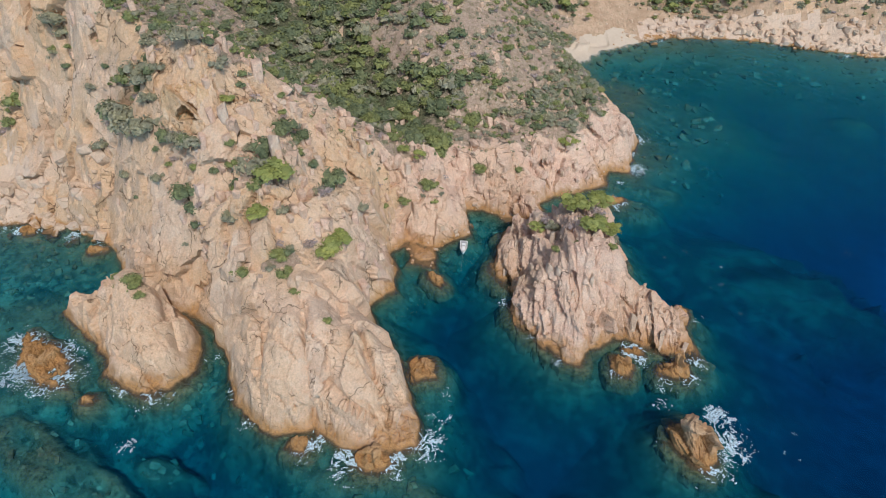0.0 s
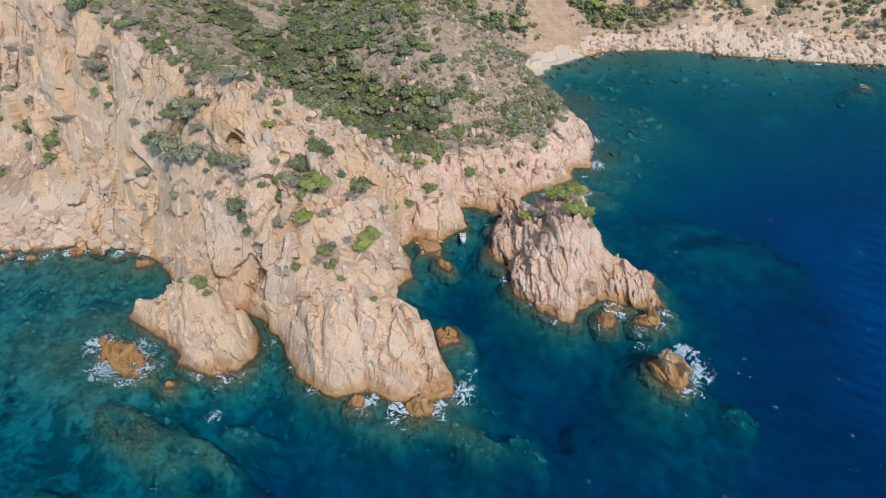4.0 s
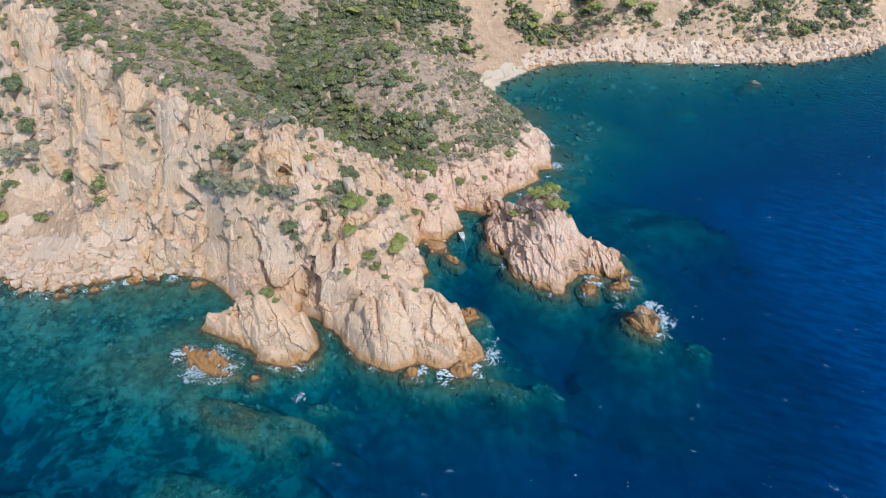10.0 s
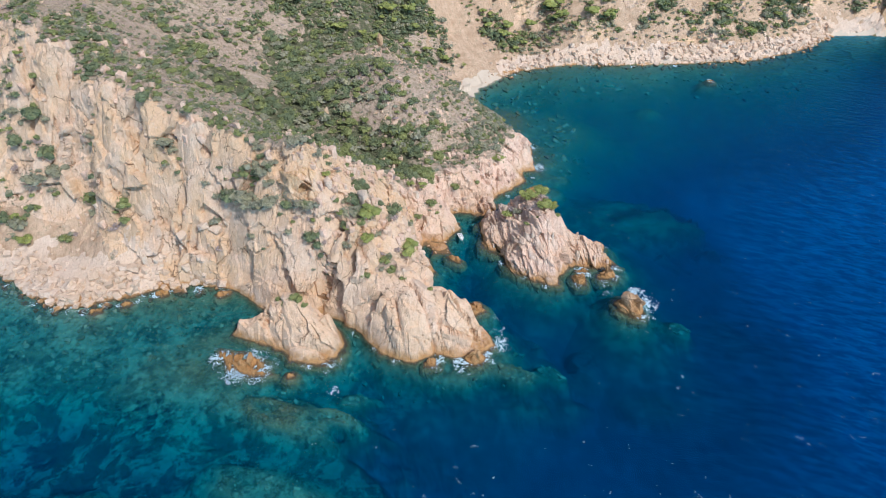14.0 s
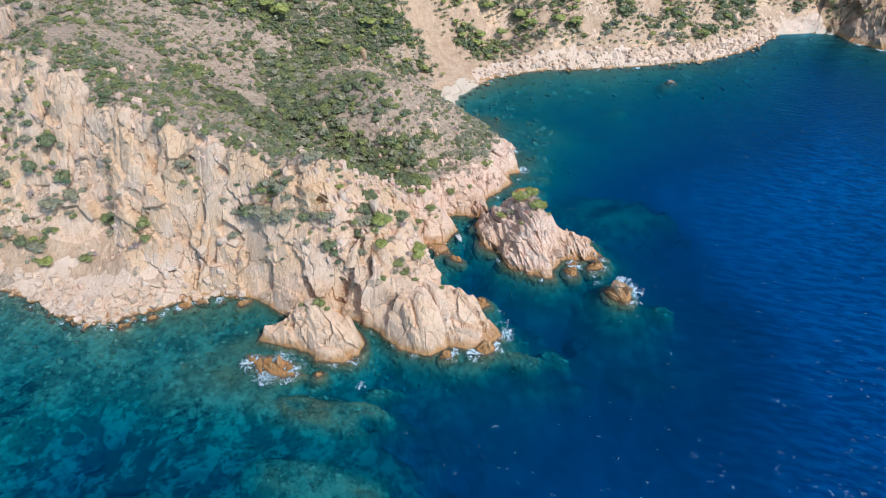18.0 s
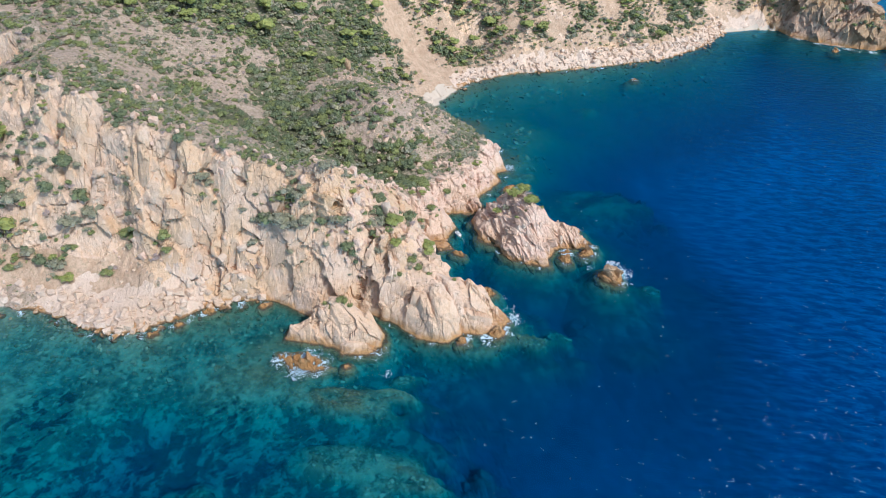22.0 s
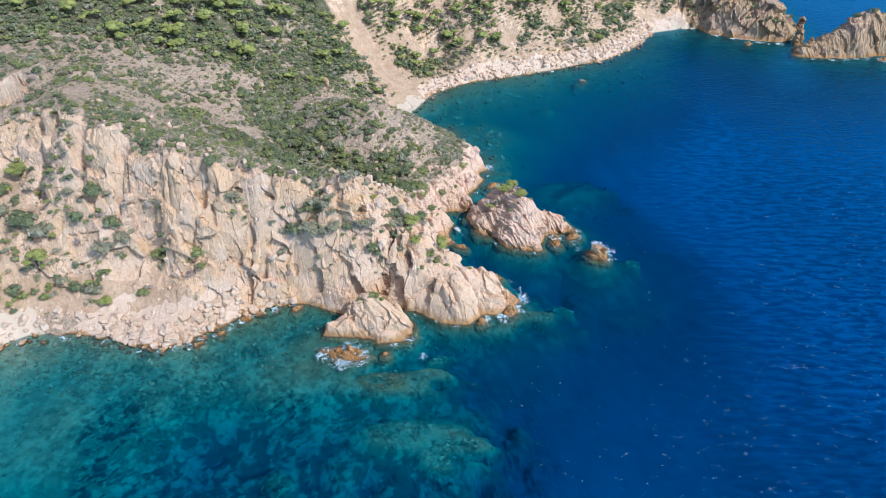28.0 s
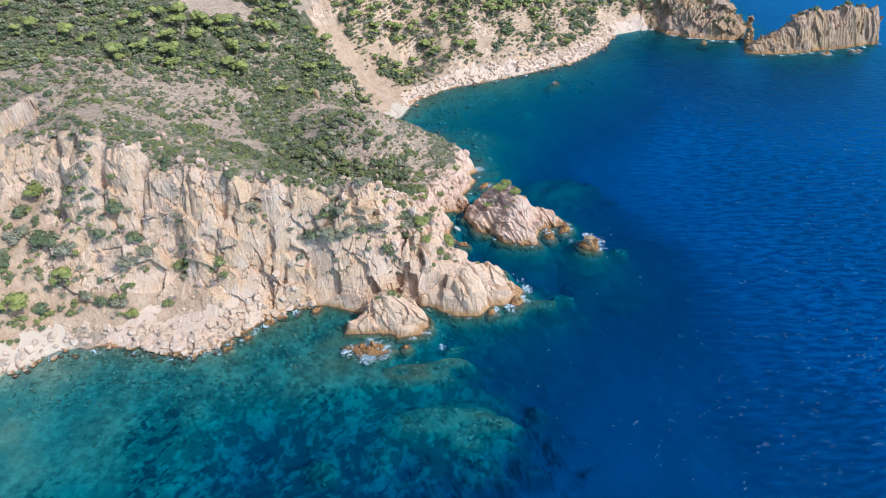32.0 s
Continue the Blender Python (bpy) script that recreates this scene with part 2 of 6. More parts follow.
def seabed_material(name="seabed", stones=False):
    """Rock, weed and sand; the water's tint and haze are painted in by depth, red fading first, then green."""
    m = Mat(name, 0.95, 0.0)
    z = m.axis(m.pos, 2)
    x, y = m.axis(m.pos, 0), m.axis(m.pos, 1)
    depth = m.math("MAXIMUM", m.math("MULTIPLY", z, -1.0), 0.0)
    fine = m.noise(0.7, 7, 0.72)
    if stones:
        isl = m.geo.outputs["Random Per Island"]
        col = m.mix(isl, (0.22, 0.22, 0.14), (0.54, 0.51, 0.37))
        col = m.mix(m.math("MULTIPLY", m.range(fine, 0.50, 0.66), 0.7), col, (0.15, 0.15, 0.08))
    else:
        # dark rock with pale worn patches, in two sizes
        col = m.mix(m.range(fine, 0.3, 0.7), (0.04, 0.052, 0.032), (0.15, 0.155, 0.095))
        bold = m.range(x, -30.0, -95.0, 0.35, 1.0)
        worn = m.math("MULTIPLY", m.range(m.noise(0.075, 6, 0.66, distort=0.5), 0.50, 0.57), m.range(m.noise(0.28, 6, 0.7), 0.38, 0.52))
        col = m.mix(m.math("MULTIPLY", worn, m.math("MULTIPLY", bold, 0.85)), col, m.mix(fine, (0.36, 0.36, 0.23), (0.66, 0.63, 0.44)))
        col = m.mix(m.math("MULTIPLY", m.range(m.noise(0.17, 5, 0.62), 0.53, 0.58), m.math("MULTIPLY", bold, 0.7)), col, m.mix(fine, (0.40, 0.40, 0.26), (0.64, 0.61, 0.43)))
        # small stones in the shallows
        shallow = m.range(depth, 9.0, 3.0)
        cell = m.voronoi(0.75, "F1", vec=m.mapped(m.pos, (1, 1, 0.2)), out=1)
        stone = m.mix(m.axis(cell, 1), (0.11, 0.115, 0.065), (0.50, 0.46, 0.32))
        stone = m.mix(m.range(m.noise(0.10, 6, 0.7), 0.50, 0.60), stone, m.mix(fine, (0.36, 0.35, 0.23), (0.54, 0.50, 0.35)))
        col = m.mix(m.math("MULTIPLY", shallow, 0.5), col, stone)
        # sand in the bay and off the beaches
        bay = m.math("MULTIPLY", m.range(m.math("ADD", y, m.math("MULTIPLY", m.noise(0.03, 4), 40.0)), 165.0, 205.0), m.range(x, 40.0, 70.0))
        cove = m.range(m.math("ADD", x, m.math("MULTIPLY", m.noise(0.04, 4), 50.0)), -150.0, -205.0)
        sand = m.mix(m.noise(0.12, 6, 0.6), (0.15, 0.165, 0.095), (0.30, 0.30, 0.185))
        pale = m.mix(m.noise(0.4, 7, 0.72), (0.40, 0.39, 0.25), (0.74, 0.68, 0.48))
        col = m.mix(m.math("MULTIPLY", bay, m.range(depth, 1.5, 6.0, 0.15, 0.75)), col, sand)
        col = m.mix(m.math("MULTIPLY", cove, 0.45), col, pale)
        col = m.mix(m.math("MULTIPLY", m.math("MULTIPLY", m.range(x, 125.0, 92.0), m.range(y, 236.0, 256.0)), m.range(depth, 4.0, 0.5)), col, (0.58, 0.49, 0.33))
    # weed beds with clear, ragged edges
    weed = m.noise(0.15, 6, 0.62, distort=0.3, stretch=(1.0, 1.6, 1.0))
    beds = m.range(m.noise(0.035, 3), 0.44, 0.56)
    deep = m.math("MULTIPLY", m.range(depth, 3.0, 4.6), m.range(depth, 22.0, 11.0))
    col = m.mix(m.math("MULTIPLY", m.math("MULTIPLY", m.math("MULTIPLY", m.range(weed, 0.50, 0.55), beds), m.math("MULTIPLY", deep, m.range(x, -92.0, -122.0))), 0.85), col, (0.016, 0.026, 0.022))
    # one dark bed on the shoal outside the island
    off = m.math("ADD", m.math("POWER", m.math("DIVIDE", m.math("SUBTRACT", x, 93.0), 15.0), 2.0), m.math("POWER", m.math("DIVIDE", m.math("SUBTRACT", y, 137.0), 5.0), 2.0))
    off = m.math("ADD", off, m.math("MULTIPLY", m.noise(0.09, 5, 0.65), 2.4))
    col = m.mix(m.math("MULTIPLY", m.range(off, 2.0, 1.5), 0.8), col, (0.016, 0.026, 0.022))
    # olive and brown weed on the reef tops
    top = m.math("ADD", z, m.math("MULTIPLY", m.noise(0.35, 6, 0.7), 3.2))
    olive = m.mix(m.range(m.noise(1.3, 6, 0.75), 0.40, 0.62), (0.05, 0.05, 0.02), (0.33, 0.27, 0.14))
    col = m.mix(m.math("MULTIPLY", m.range(top, -1.6, -0.2), m.range(x, -150.0, -120.0, 0.12, 0.65)), col, olive)

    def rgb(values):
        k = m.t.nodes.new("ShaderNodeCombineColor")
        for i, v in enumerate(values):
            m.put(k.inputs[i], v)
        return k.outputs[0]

    # absorption and blue haze of the water column, painted into the base colour
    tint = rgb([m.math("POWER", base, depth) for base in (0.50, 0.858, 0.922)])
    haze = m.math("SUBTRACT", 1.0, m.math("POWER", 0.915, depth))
    veil_col = m.mix(m.range(depth, 7.0, 20.0), (0.0, 0.045, 0.113), m.mix(m.range(depth, 21.0, 50.0), (0.0, 0.0335, 0.126), (0.0, 0.096, 0.325)))
    veil = m.mix(haze, (0.0, 0.0, 0.0), veil_col)
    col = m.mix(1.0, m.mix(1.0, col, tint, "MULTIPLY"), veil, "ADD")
    m.bump(fine, 0.6, 0.5)
    return m.done(col)


def water_material():
    m = Mat("sea_water", 0.08, 0.5)
    t = m.t
    t.nodes.remove(m.b)
    out = next(n for n in t.nodes if n.type == "OUTPUT_MATERIAL")
    clear = t.nodes.new("ShaderNodeBsdfTransparent")
    gloss = t.nodes.new("ShaderNodeBsdfGlossy")
    gloss.inputs["Roughness"].default_value = 0.3
    gloss.inputs["Color"].default_value = (0.12, 0.62, 1.0, 1)
    fres = t.nodes.new("ShaderNodeFresnel")
    fres.inputs["IOR"].default_value = 1.34
    # wind ripples lie across the wind in long low crests
    wind = m.mapped(m.pos, (1, 1, 1), (0, 0, 0.68))
    ripple = m.noise(1.0, 5, 0.62, vec=m.mapped(wind, (0.11, 0.36, 1)))
    chop = m.noise(1.0, 4, 0.6, vec=m.mapped(wind, (0.5, 1.1, 1)))
    gust = m.noise(0.012, 3, 0.5)
    wave = m.math("ADD", m.math("MULTIPLY", ripple, 0.7), m.math("MULTIPLY", chop, 0.3))
    # the open sea takes more wind than the coves
    lee = m.range(m.math("SUBTRACT", m.axis(m.pos, 0), m.math("MULTIPLY", m.axis(m.pos, 1), 0.8)), -20.0, 140.0, 0.22, 1.0)
    crest = m.math("MULTIPLY", m.range(wave, 0.57, 0.44), lee)
    # ripple shading put into the transmitted colour, darker where the wave is low
    t.links.new(m.mix(crest, (1.0, 1.0, 1.0), (0.28, 0.45, 0.58)), clear.inputs[0])
    bump = t.nodes.new("ShaderNodeBump")
    bump.inputs["Strength"].default_value, bump.inputs["Distance"].default_value = 0.4, 0.8
    t.links.new(m.math("MULTIPLY", wave, m.range(gust, 0.35, 0.65, 0.6, 1.3)), bump.inputs["Height"])
    t.links.new(bump.outputs[0], gloss.inputs["Normal"])
    t.links.new(bump.outputs[0], fres.inputs["Normal"])
    mix = t.nodes.new("ShaderNodeMixShader")
    t.links.new(m.math("MULTIPLY", fres.outputs[0], 2.1), mix.inputs[0])
    t.links.new(clear.outputs[0], mix.inputs[1])
    t.links.new(gloss.outputs[0], mix.inputs[2])
    t.links.new(mix.outputs[0], out.inputs[0])
    return m.m


def leaf_material(name, dark, light):
    m = Mat(name, 0.75, 0.2)
    info = t_info(m)
    isl = m.geo.outputs["Random Per Island"]
    n = m.noise(2.2, 8, 0.8, vec=m.pos)
    col = m.mix(m.math("ADD", m.math("MULTIPLY", isl, 0.55), m.math("MULTIPLY", m.math("SUBTRACT", n, 0.42), 2.2)), dark, light)
    tone = m.noise(0.33, 3, 0.6)
    col = m.mix(m.math("MULTIPLY", m.range(tone, 0.45, 0.62), 0.55), col, m.mix(1.0, col, (1.22, 1.12, 0.85), "MULTIPLY"))
    col = m.mix(m.math("MULTIPLY", m.range(tone, 0.47, 0.36), 0.5), col, m.mix(1.0, col, (0.80, 0.86, 0.98), "MULTIPLY"))
    m.bump(n, 0.5, 0.2)
    col = m.mix(m.math("MULTIPLY", info, 0.35), col, tuple(min(1, c * 1.5 + 0.01) for c in dark))
    return m.done(col)


def t_info(m):
    k = m.t.nodes.new("ShaderNodeObjectInfo")
    return k.outputs["Random"]


def plain(name, col, rough=0.6, spec=0.4, amount=0.15, scale=4.0):
    m = Mat(name, rough, spec)
    return m.done(m.mix(m.noise(scale, 4), tuple(c * (1 - amount) for c in col), tuple(min(1, c * (1 + amount)) for c in col)))


ROCK = rock_material("granite_cliff", (0.79, 0.61, 0.46), (0.695, 0.50, 0.36), (0.73, 0.505, 0.31), 0.0, 1.0, 2.6)
ROCK_PALE = rock_material("pale_granite", (0.83, 0.635, 0.482), (0.75, 0.54, 0.39), (0.76, 0.54, 0.36), 0.0, 1.0, 4.2)
ROCK_PINK = rock_material("pink_granite", (0.83, 0.64, 0.51), (0.72, 0.50, 0.39), (0.74, 0.53, 0.38), 0.0, 0.8, 3.8)
ROCK_FAR = rock_material("headland_granite", (0.60, 0.44, 0.31), (0.38, 0.245, 0.17), (0.52, 0.36, 0.20), 0.0, 1.0, 4.0)
ROCK_RUST = rock_material("rust_granite", (0.72, 0.52, 0.34), (0.54, 0.35, 0.20), (0.60, 0.38, 0.18), 0.0, 0.8, 6.5)
ROCK_OCHRE = rock_material("ochre_granite", (0.78, 0.60, 0.43), (0.69, 0.48, 0.30), (0.71, 0.47, 0.25), 0.0, 1.0, 1.0)
BOULDER = rock_material("boulder_granite", (0.80, 0.64, 0.51), (0.70, 0.53, 0.40), (0.70, 0.52, 0.37), 0.5, 0.5, 1.1)
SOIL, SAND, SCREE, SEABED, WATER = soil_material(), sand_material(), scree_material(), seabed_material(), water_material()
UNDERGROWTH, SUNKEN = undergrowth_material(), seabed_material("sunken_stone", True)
LEAF_DARK = leaf_material("dark_foliage", (0.070, 0.093, 0.052), (0.255, 0.30, 0.165))
LEAF_GREY = leaf_material("grey_foliage", (0.15, 0.155, 0.105), (0.42, 0.415, 0.305))
LEAF_GREEN = leaf_material("green_foliage", (0.098, 0.124, 0.048), (0.36, 0.39, 0.165))
LEAF_PINE = leaf_material("pine_foliage", (0.125, 0.155, 0.045), (0.41, 0.44, 0.15))
LEAF_DRY = leaf_material("dry_foliage", (0.24, 0.19, 0.18), (0.52, 0.44, 0.42))
LEAF_STRAW = leaf_material("dry_grass", (0.34, 0.27, 0.17), (0.66, 0.56, 0.39))
BARK = plain("bark", (0.17, 0.12, 0.085), 0.9, 0.1, 0.4, 6)


# ---- numeric noise ----
def hash3(i, j, k, seed):
    n = (i * 374761393 + j * 668265263 + k * 2147483647 + seed * 974634777) & 0xFFFFFFFF
    n = ((n ^ (n >> 13)) * 1274126177) & 0xFFFFFFFF
    n = ((n ^ (n >> 16)) * 2246822519) & 0xFFFFFFFF
    return (n ^ (n >> 15)) & 0xFFFFFFFF


def rnd3(i, j, k, seed):
    return hash3(i, j, k, seed).astype(np.float32) * np.float32(1 / 4294967296)


def value_noise(p, seed):
    """Smooth value noise of points (n, 3), -1 to 1."""
    f = np.floor(p)
    i = f.astype(np.int64)
    u = (p - f).astype(np.float32)
    u = u * u * (3 - 2 * u)
    r = 0
    for a in (0, 1):
        wa = u[:, 0] if a else 1 - u[:, 0]
        for b in (0, 1):
            wb = u[:, 1] if b else 1 - u[:, 1]
            for c in (0, 1):
                wc = u[:, 2] if c else 1 - u[:, 2]
                r = r + wa * wb * wc * rnd3(i[:, 0] + a, i[:, 1] + b, i[:, 2] + c, seed)
    return 2 * r - 1


def fbm(p, seed, octaves=4, gain=0.5):
    r, a = 0, 1.0
    for o in range(octaves):
        r = r + a * value_noise(p * 2.03 ** o + 17.3 * o, seed + o)
        a *= gain
    return r


def facets(p, seed, tilt=0.7):
    """Jointed blocks: each cell of a cellular pattern is a tilted plane at its own height. Returns height and the distance to the joint."""
    f = np.floor(p).astype(np.int64)
    n = len(p)
    best = np.full(n, 9.0, np.float32)
    second = np.full(n, 9.0, np.float32)
    val = np.zeros(n, np.float32)
    for a in (-1, 0, 1):
        for b in (-1, 0, 1):
            for c in (-1, 0, 1):
                i, j, k = f[:, 0] + a, f[:, 1] + b, f[:, 2] + c
                dx = (i + rnd3(i, j, k, seed) - p[:, 0]).astype(np.float32)
                dy = (j + rnd3(i, j, k, seed + 1) - p[:, 1]).astype(np.float32)
                dz = (k + rnd3(i, j, k, seed + 2) - p[:, 2]).astype(np.float32)
                d = dx * dx + dy * dy + dz * dz
                near = d < best
                second = np.where(near, best, np.minimum(second, d))
                v = (rnd3(i, j, k, seed + 3) - 0.5) * 2
                v = v + tilt * ((rnd3(i, j, k, seed + 4) - 0.5) * dx + (rnd3(i, j, k, seed + 5) - 0.5) * dy + (rnd3(i, j, k, seed + 6) - 0.5) * dz) * 2
                val = np.where(near, v, val)
                best = np.where(near, d, best)
    return val, np.sqrt(second) - np.sqrt(best)


# ---- the plan: shorelines, ridges, ledges and gullies, in metres ----
SHORE = [(-900, 330), (-500, 300), (-330, 235), (-265, 203), (-227, 195), (-213, 194), (-200, 193), (-188, 184), (-176, 173), (-164, 157), (-153, 148),
         (-134, 146), (-119, 147), (-104, 144), (-94, 140), (-86, 130), (-80, 119), (-68, 113), (-60, 110), (-55, 107), (-49, 97), (-46, 89), (-42, 82),
         (-34, 77), (-26, 78), (-18, 74), (-11, 73), (-3, 74), (-3, 80), (-5, 88), (-7, 94), (-11, 104), (-14, 109), (-17, 115), (-10, 121)]
SHORE += [(-12, 131), (-12, 136), (-9, 140), (-8, 132), (-1, 130), (-1, 138), (10, 144), (9, 155), (13, 155), (21, 151), (28, 153), (31, 158), (36, 162),
          (45, 165), (54, 170), (56, 177), (63, 176), (65, 185), (70, 198), (68, 215), (62, 240), (58, 256), (70, 270), (89, 280), (108, 285), (140, 283),
          (175, 271), (200, 264), (225, 258), (263, 250), (301, 253), (347, 267), (374, 259), (391, 249), (389, 232), (403, 206), (425, 183), (440, 180)]
SHORE += [(470, 200), (560, 300), (700, 460), (1200, 900), (1500, 1800), (-900, 1800)]

RIDGES = {
    "west crest": [(-156, 252, 77), (-150, 238, 77), (-138, 218, 74), (-122, 195, 68), (-108, 180, 65), (-93, 168, 62), (-80, 158, 57), (-66, 146, 56), (-57, 141, 56)],
    "west face": [(-138, 189, 18), (-152, 180, 8), (-128, 182, 34), (-104, 170.6, 47.6), (-89, 163, 49), (-90, 146, 16), (-100, 152, 18), (-112, 160, 16), (-116, 178, 46)],
    "cave block": [(-58.7, 134, 43), (-50, 140, 53), (-66, 131, 33), (-85, 150, 33), (-75, 140, 33)],
    "east ridge": [(-45, 147, 49), (-33, 152, 38), (-22, 155, 28), (-6, 159, 20), (8, 165, 17), (25, 173, 15), (45, 181, 13), (57, 190, 14)],
    "south spur": [(-37, 120, 33), (-52, 119, 30), (-45, 130, 38), (-20, 130, 22), (-22, 118, 20), (-41, 106, 19), (-58, 113, 10), (-30, 108, 20), (-30, 138, 32)],
    "toe": [(-41, 98, 17), (-30, 92, 19), (-23, 92, 18.5), (-15, 92, 14), (-36, 84, 10), (-22, 84, 12), (-11, 82, 7)],
    "cape": [(40, 174, 11), (60, 186, 12), (20, 160, 10), (0, 148, 12)],
    "hump": [(-5, 222, 47), (-1, 215, 45), (-2, 204, 40), (13, 191, 28), (-30, 215, 35), (20, 225, 39), (38, 215, 27), (52, 205, 18), (15, 183, 17), (0, 178, 20), (20, 250, 28), (45, 240, 14), (0, 252, 36), (0, 280, 28), (15, 293, 25)],
    "gully": [(-67, 239, 38), (-49, 220, 25), (-33, 203, 21), (-21, 190, 17), (-10, 175, 15), (-41, 266, 27), (-22, 288, 27), (15, 312, 25), (40, 300, 13), (58, 282, 4)],
    "behind the crest": [(-114, 222, 63), (-90, 190, 56), (-65, 168, 48), (-45, 165, 38), (-88, 225, 50), (-75, 205, 42), (-60, 190, 33), (-35, 168, 27)],
    "back slope": [(-128, 279, 75), (-158, 285, 77), (-56, 298, 55), (-91, 267, 48), (-110, 250, 60), (-86, 321, 67), (10, 320, 38), (-30, 310, 42), (52, 330, 34)],
    "left slope": [(-177, 254, 45), (-190, 215, 14), (-215, 215, 10), (-230, 260, 42), (-200, 300, 70), (-260, 300, 62), (-165, 205, 22), (-172, 190, 8)],
    "bay slope": [(70, 292, 7), (74, 323, 14), (100, 303, 7), (129, 312, 7), (149, 300, 19), (120, 345, 36), (75, 352, 36), (162, 285, 6), (207, 284, 20), (180, 318, 42), (230, 272, 8), (241, 288, 26), (255, 312, 44),
                  (305, 270, 8), (320, 300, 34), (360, 285, 16), (385, 270, 16), (400, 250, 24)],
    "headland": [(405, 225, 26), (425, 200, 30), (440, 215, 34), (470, 260, 45), (400, 238, 24), (432, 188, 16)],
    "upland": [(-300, 420, 110), (-150, 400, 100), (0, 400, 78), (100, 380, 75), (200, 370, 75), (300, 360, 75), (400, 350, 75), (-300, 700, 190), (0, 700, 170),
               (300, 650, 160), (600, 700, 150), (500, 450, 80), (0, 1400, 260), (700, 1400, 240), (-700, 1400, 270), (-600, 500, 120)],
}

# clefts that split the cliffs, from top to foot: ends, half width, depth
CLEFTS = [((-148, 230), (-158, 219), 2.2, 9), ((-136, 213), (-150, 204), 2.6, 12), ((-105, 182), (-129, 175), 2.2, 9), ((-68, 149), (-75, 144), 1.6, 6),
          ((-97, 155), (-107, 149), 1.2, 5), ((-88, 150), (-97, 143), 1.1, 9), ((-99, 162), (-110, 153), 1.1, 6), ((-113, 182), (-132, 172), 1.3, 6), ((-63, 127), (-77, 121), 1.3, 4), ((-43, 125), (-63, 111), 2.2, 8), ((-122, 194), (-126, 188), 1.6, 6),
          ((-159, 254), (-174, 235), 4.0, 12), ((-29, 98), (-25, 76), 1.2, 5.5), ((-19, 98), (-10, 79), 1.1, 4.5), ((-24, 84), (-21, 77), 0.9, 3.0), ((-36, 96), (-37, 80), 0.9, 2.5), ((-45, 104), (-38, 86), 0.9, 2.5), ((-12, 150), (-5, 133), 1.4, 4),
          ((5, 164), (10, 150), 1.2, 4), ((30, 172), (34, 162), 1.0, 3), ((48, 180), (55, 172), 1.0, 3), ((-30, 140), (-14, 128), 1.5, 3)]
# blocks and towers that stand out of the rock: centre, half sizes, turn, raise
BLOCKS = [(-57, 139, 7, 5.5, -15, 3.0), (-150, 236, 5, 9, -30, 2.0), (-141, 217, 5, 6, -30, 1.8), (-127, 194, 9, 6, -35, 1.5), (-108, 182, 5, 4, -35, 1.5), (-92, 172, 6, 4, -35, 1.5), (-79, 160, 5, 4, -35, 1.5),
          (-42, 113, 4, 5, 15, 4.5), (-34, 126, 2.5, 3.5, 10, 4), (-70, 143, 4, 3, -30, 3), (-20, 146, 3, 3, 20, 4), (-3, 156, 4, 3, 15, 3.5), (14, 163, 5, 3, 15, 3), (33, 172, 4, 3, 15, 3), (-26, 104, 6, 3, 0, 2.5),
          (-33, 86, 6.5, 7, 0, 2.5), (-14, 86, 5, 8, -20, 2.5), (-166, 262, 6, 7, -30, 2), (52, 188, 4, 4, 20, 2.5), (-166, 293, 20, 10, -12, 9), (-133, 282, 7, 4, -20, 3.5)]
# scarps where one slab stands proud of the next: ends (the side to the left is raised), rise, reach
LEDGES = [((-31, 103), (-27, 88), 1.6, 6), ((-27, 88), (-25, 77), 1.8, 5), ((-30, 86), (-48, 99), 1.3, 6), ((-19, 99), (-17, 85), 1.5, 5), ((-17, 86), (-7, 76), 1.7, 5), ((-21, 84), (-27, 78.5), 1.2, 4), ((-33, 80.5), (-26, 77.5), -1.0, 2.5), ((-10, 90), (-4, 82), 1.0, 3),
          ((-41, 125), (-59, 111), 3.2, 6), ((-50, 112), (-56, 106), 2.0, 5), ((-145, 229), (-155, 216), 2.6, 8), ((-132, 212), (-148, 198), 3.6, 9), ((-107, 184), (-124, 172), 3.2, 8), ((-99, 163), (-111, 151), 1.6, 6), ((-86, 152), (-98, 141), 2.0, 6),
          ((-161, 248), (-175, 235), 2.6, 8), ((-123, 196), (-131, 187), 2.2, 7), ((-74, 148), (-80, 140), 2.0, 5), ((-72, 128), (-79, 121), 1.4, 5)]
# hollows in the rock: place, radius, depth
HOLLOWS = [(-58.2, 133.8, 43.6, 3.0, 7.0), (-89, 163, 49, 1.6, 3.5), (-55.5, 133.0, 40.0, 1.1, 2.0), (-100, 170, 52, 1.3, 2.5)]

# the thicket along the gully
FOREST = [(-12, 180), (-21, 190), (-33, 203), (-49, 220), (-70, 242), (-49, 220), (-41, 266), (-22, 290), (12, 316), (42, 330)]

WHALE = [(-93.5, 112.5), (-88, 106.5), (-81, 102), (-76, 94), (-71, 90), (-64, 86.5), (-59, 88), (-55.5, 94), (-56, 102), (-60, 110), (-70, 114), (-80, 117), (-89, 117)]
ISLAND = [(14, 129), (19, 119), (18, 112), (24, 105), (30, 97), (34, 96), (36, 100), (43, 105), (49, 103), (57, 98), (63, 99), (62, 105), (63, 113), (57, 117), (51, 121), (52, 132),
          (51, 142), (44, 150), (36, 151), (25, 149), (19, 146)]
STACK = [(49, 78), (50, 72), (55, 70), (59, 74), (59, 80), (54, 83)]
FOAM_ROCK = [(-97, 99), (-94, 93), (-87, 91), (-83, 95), (-88, 100)]
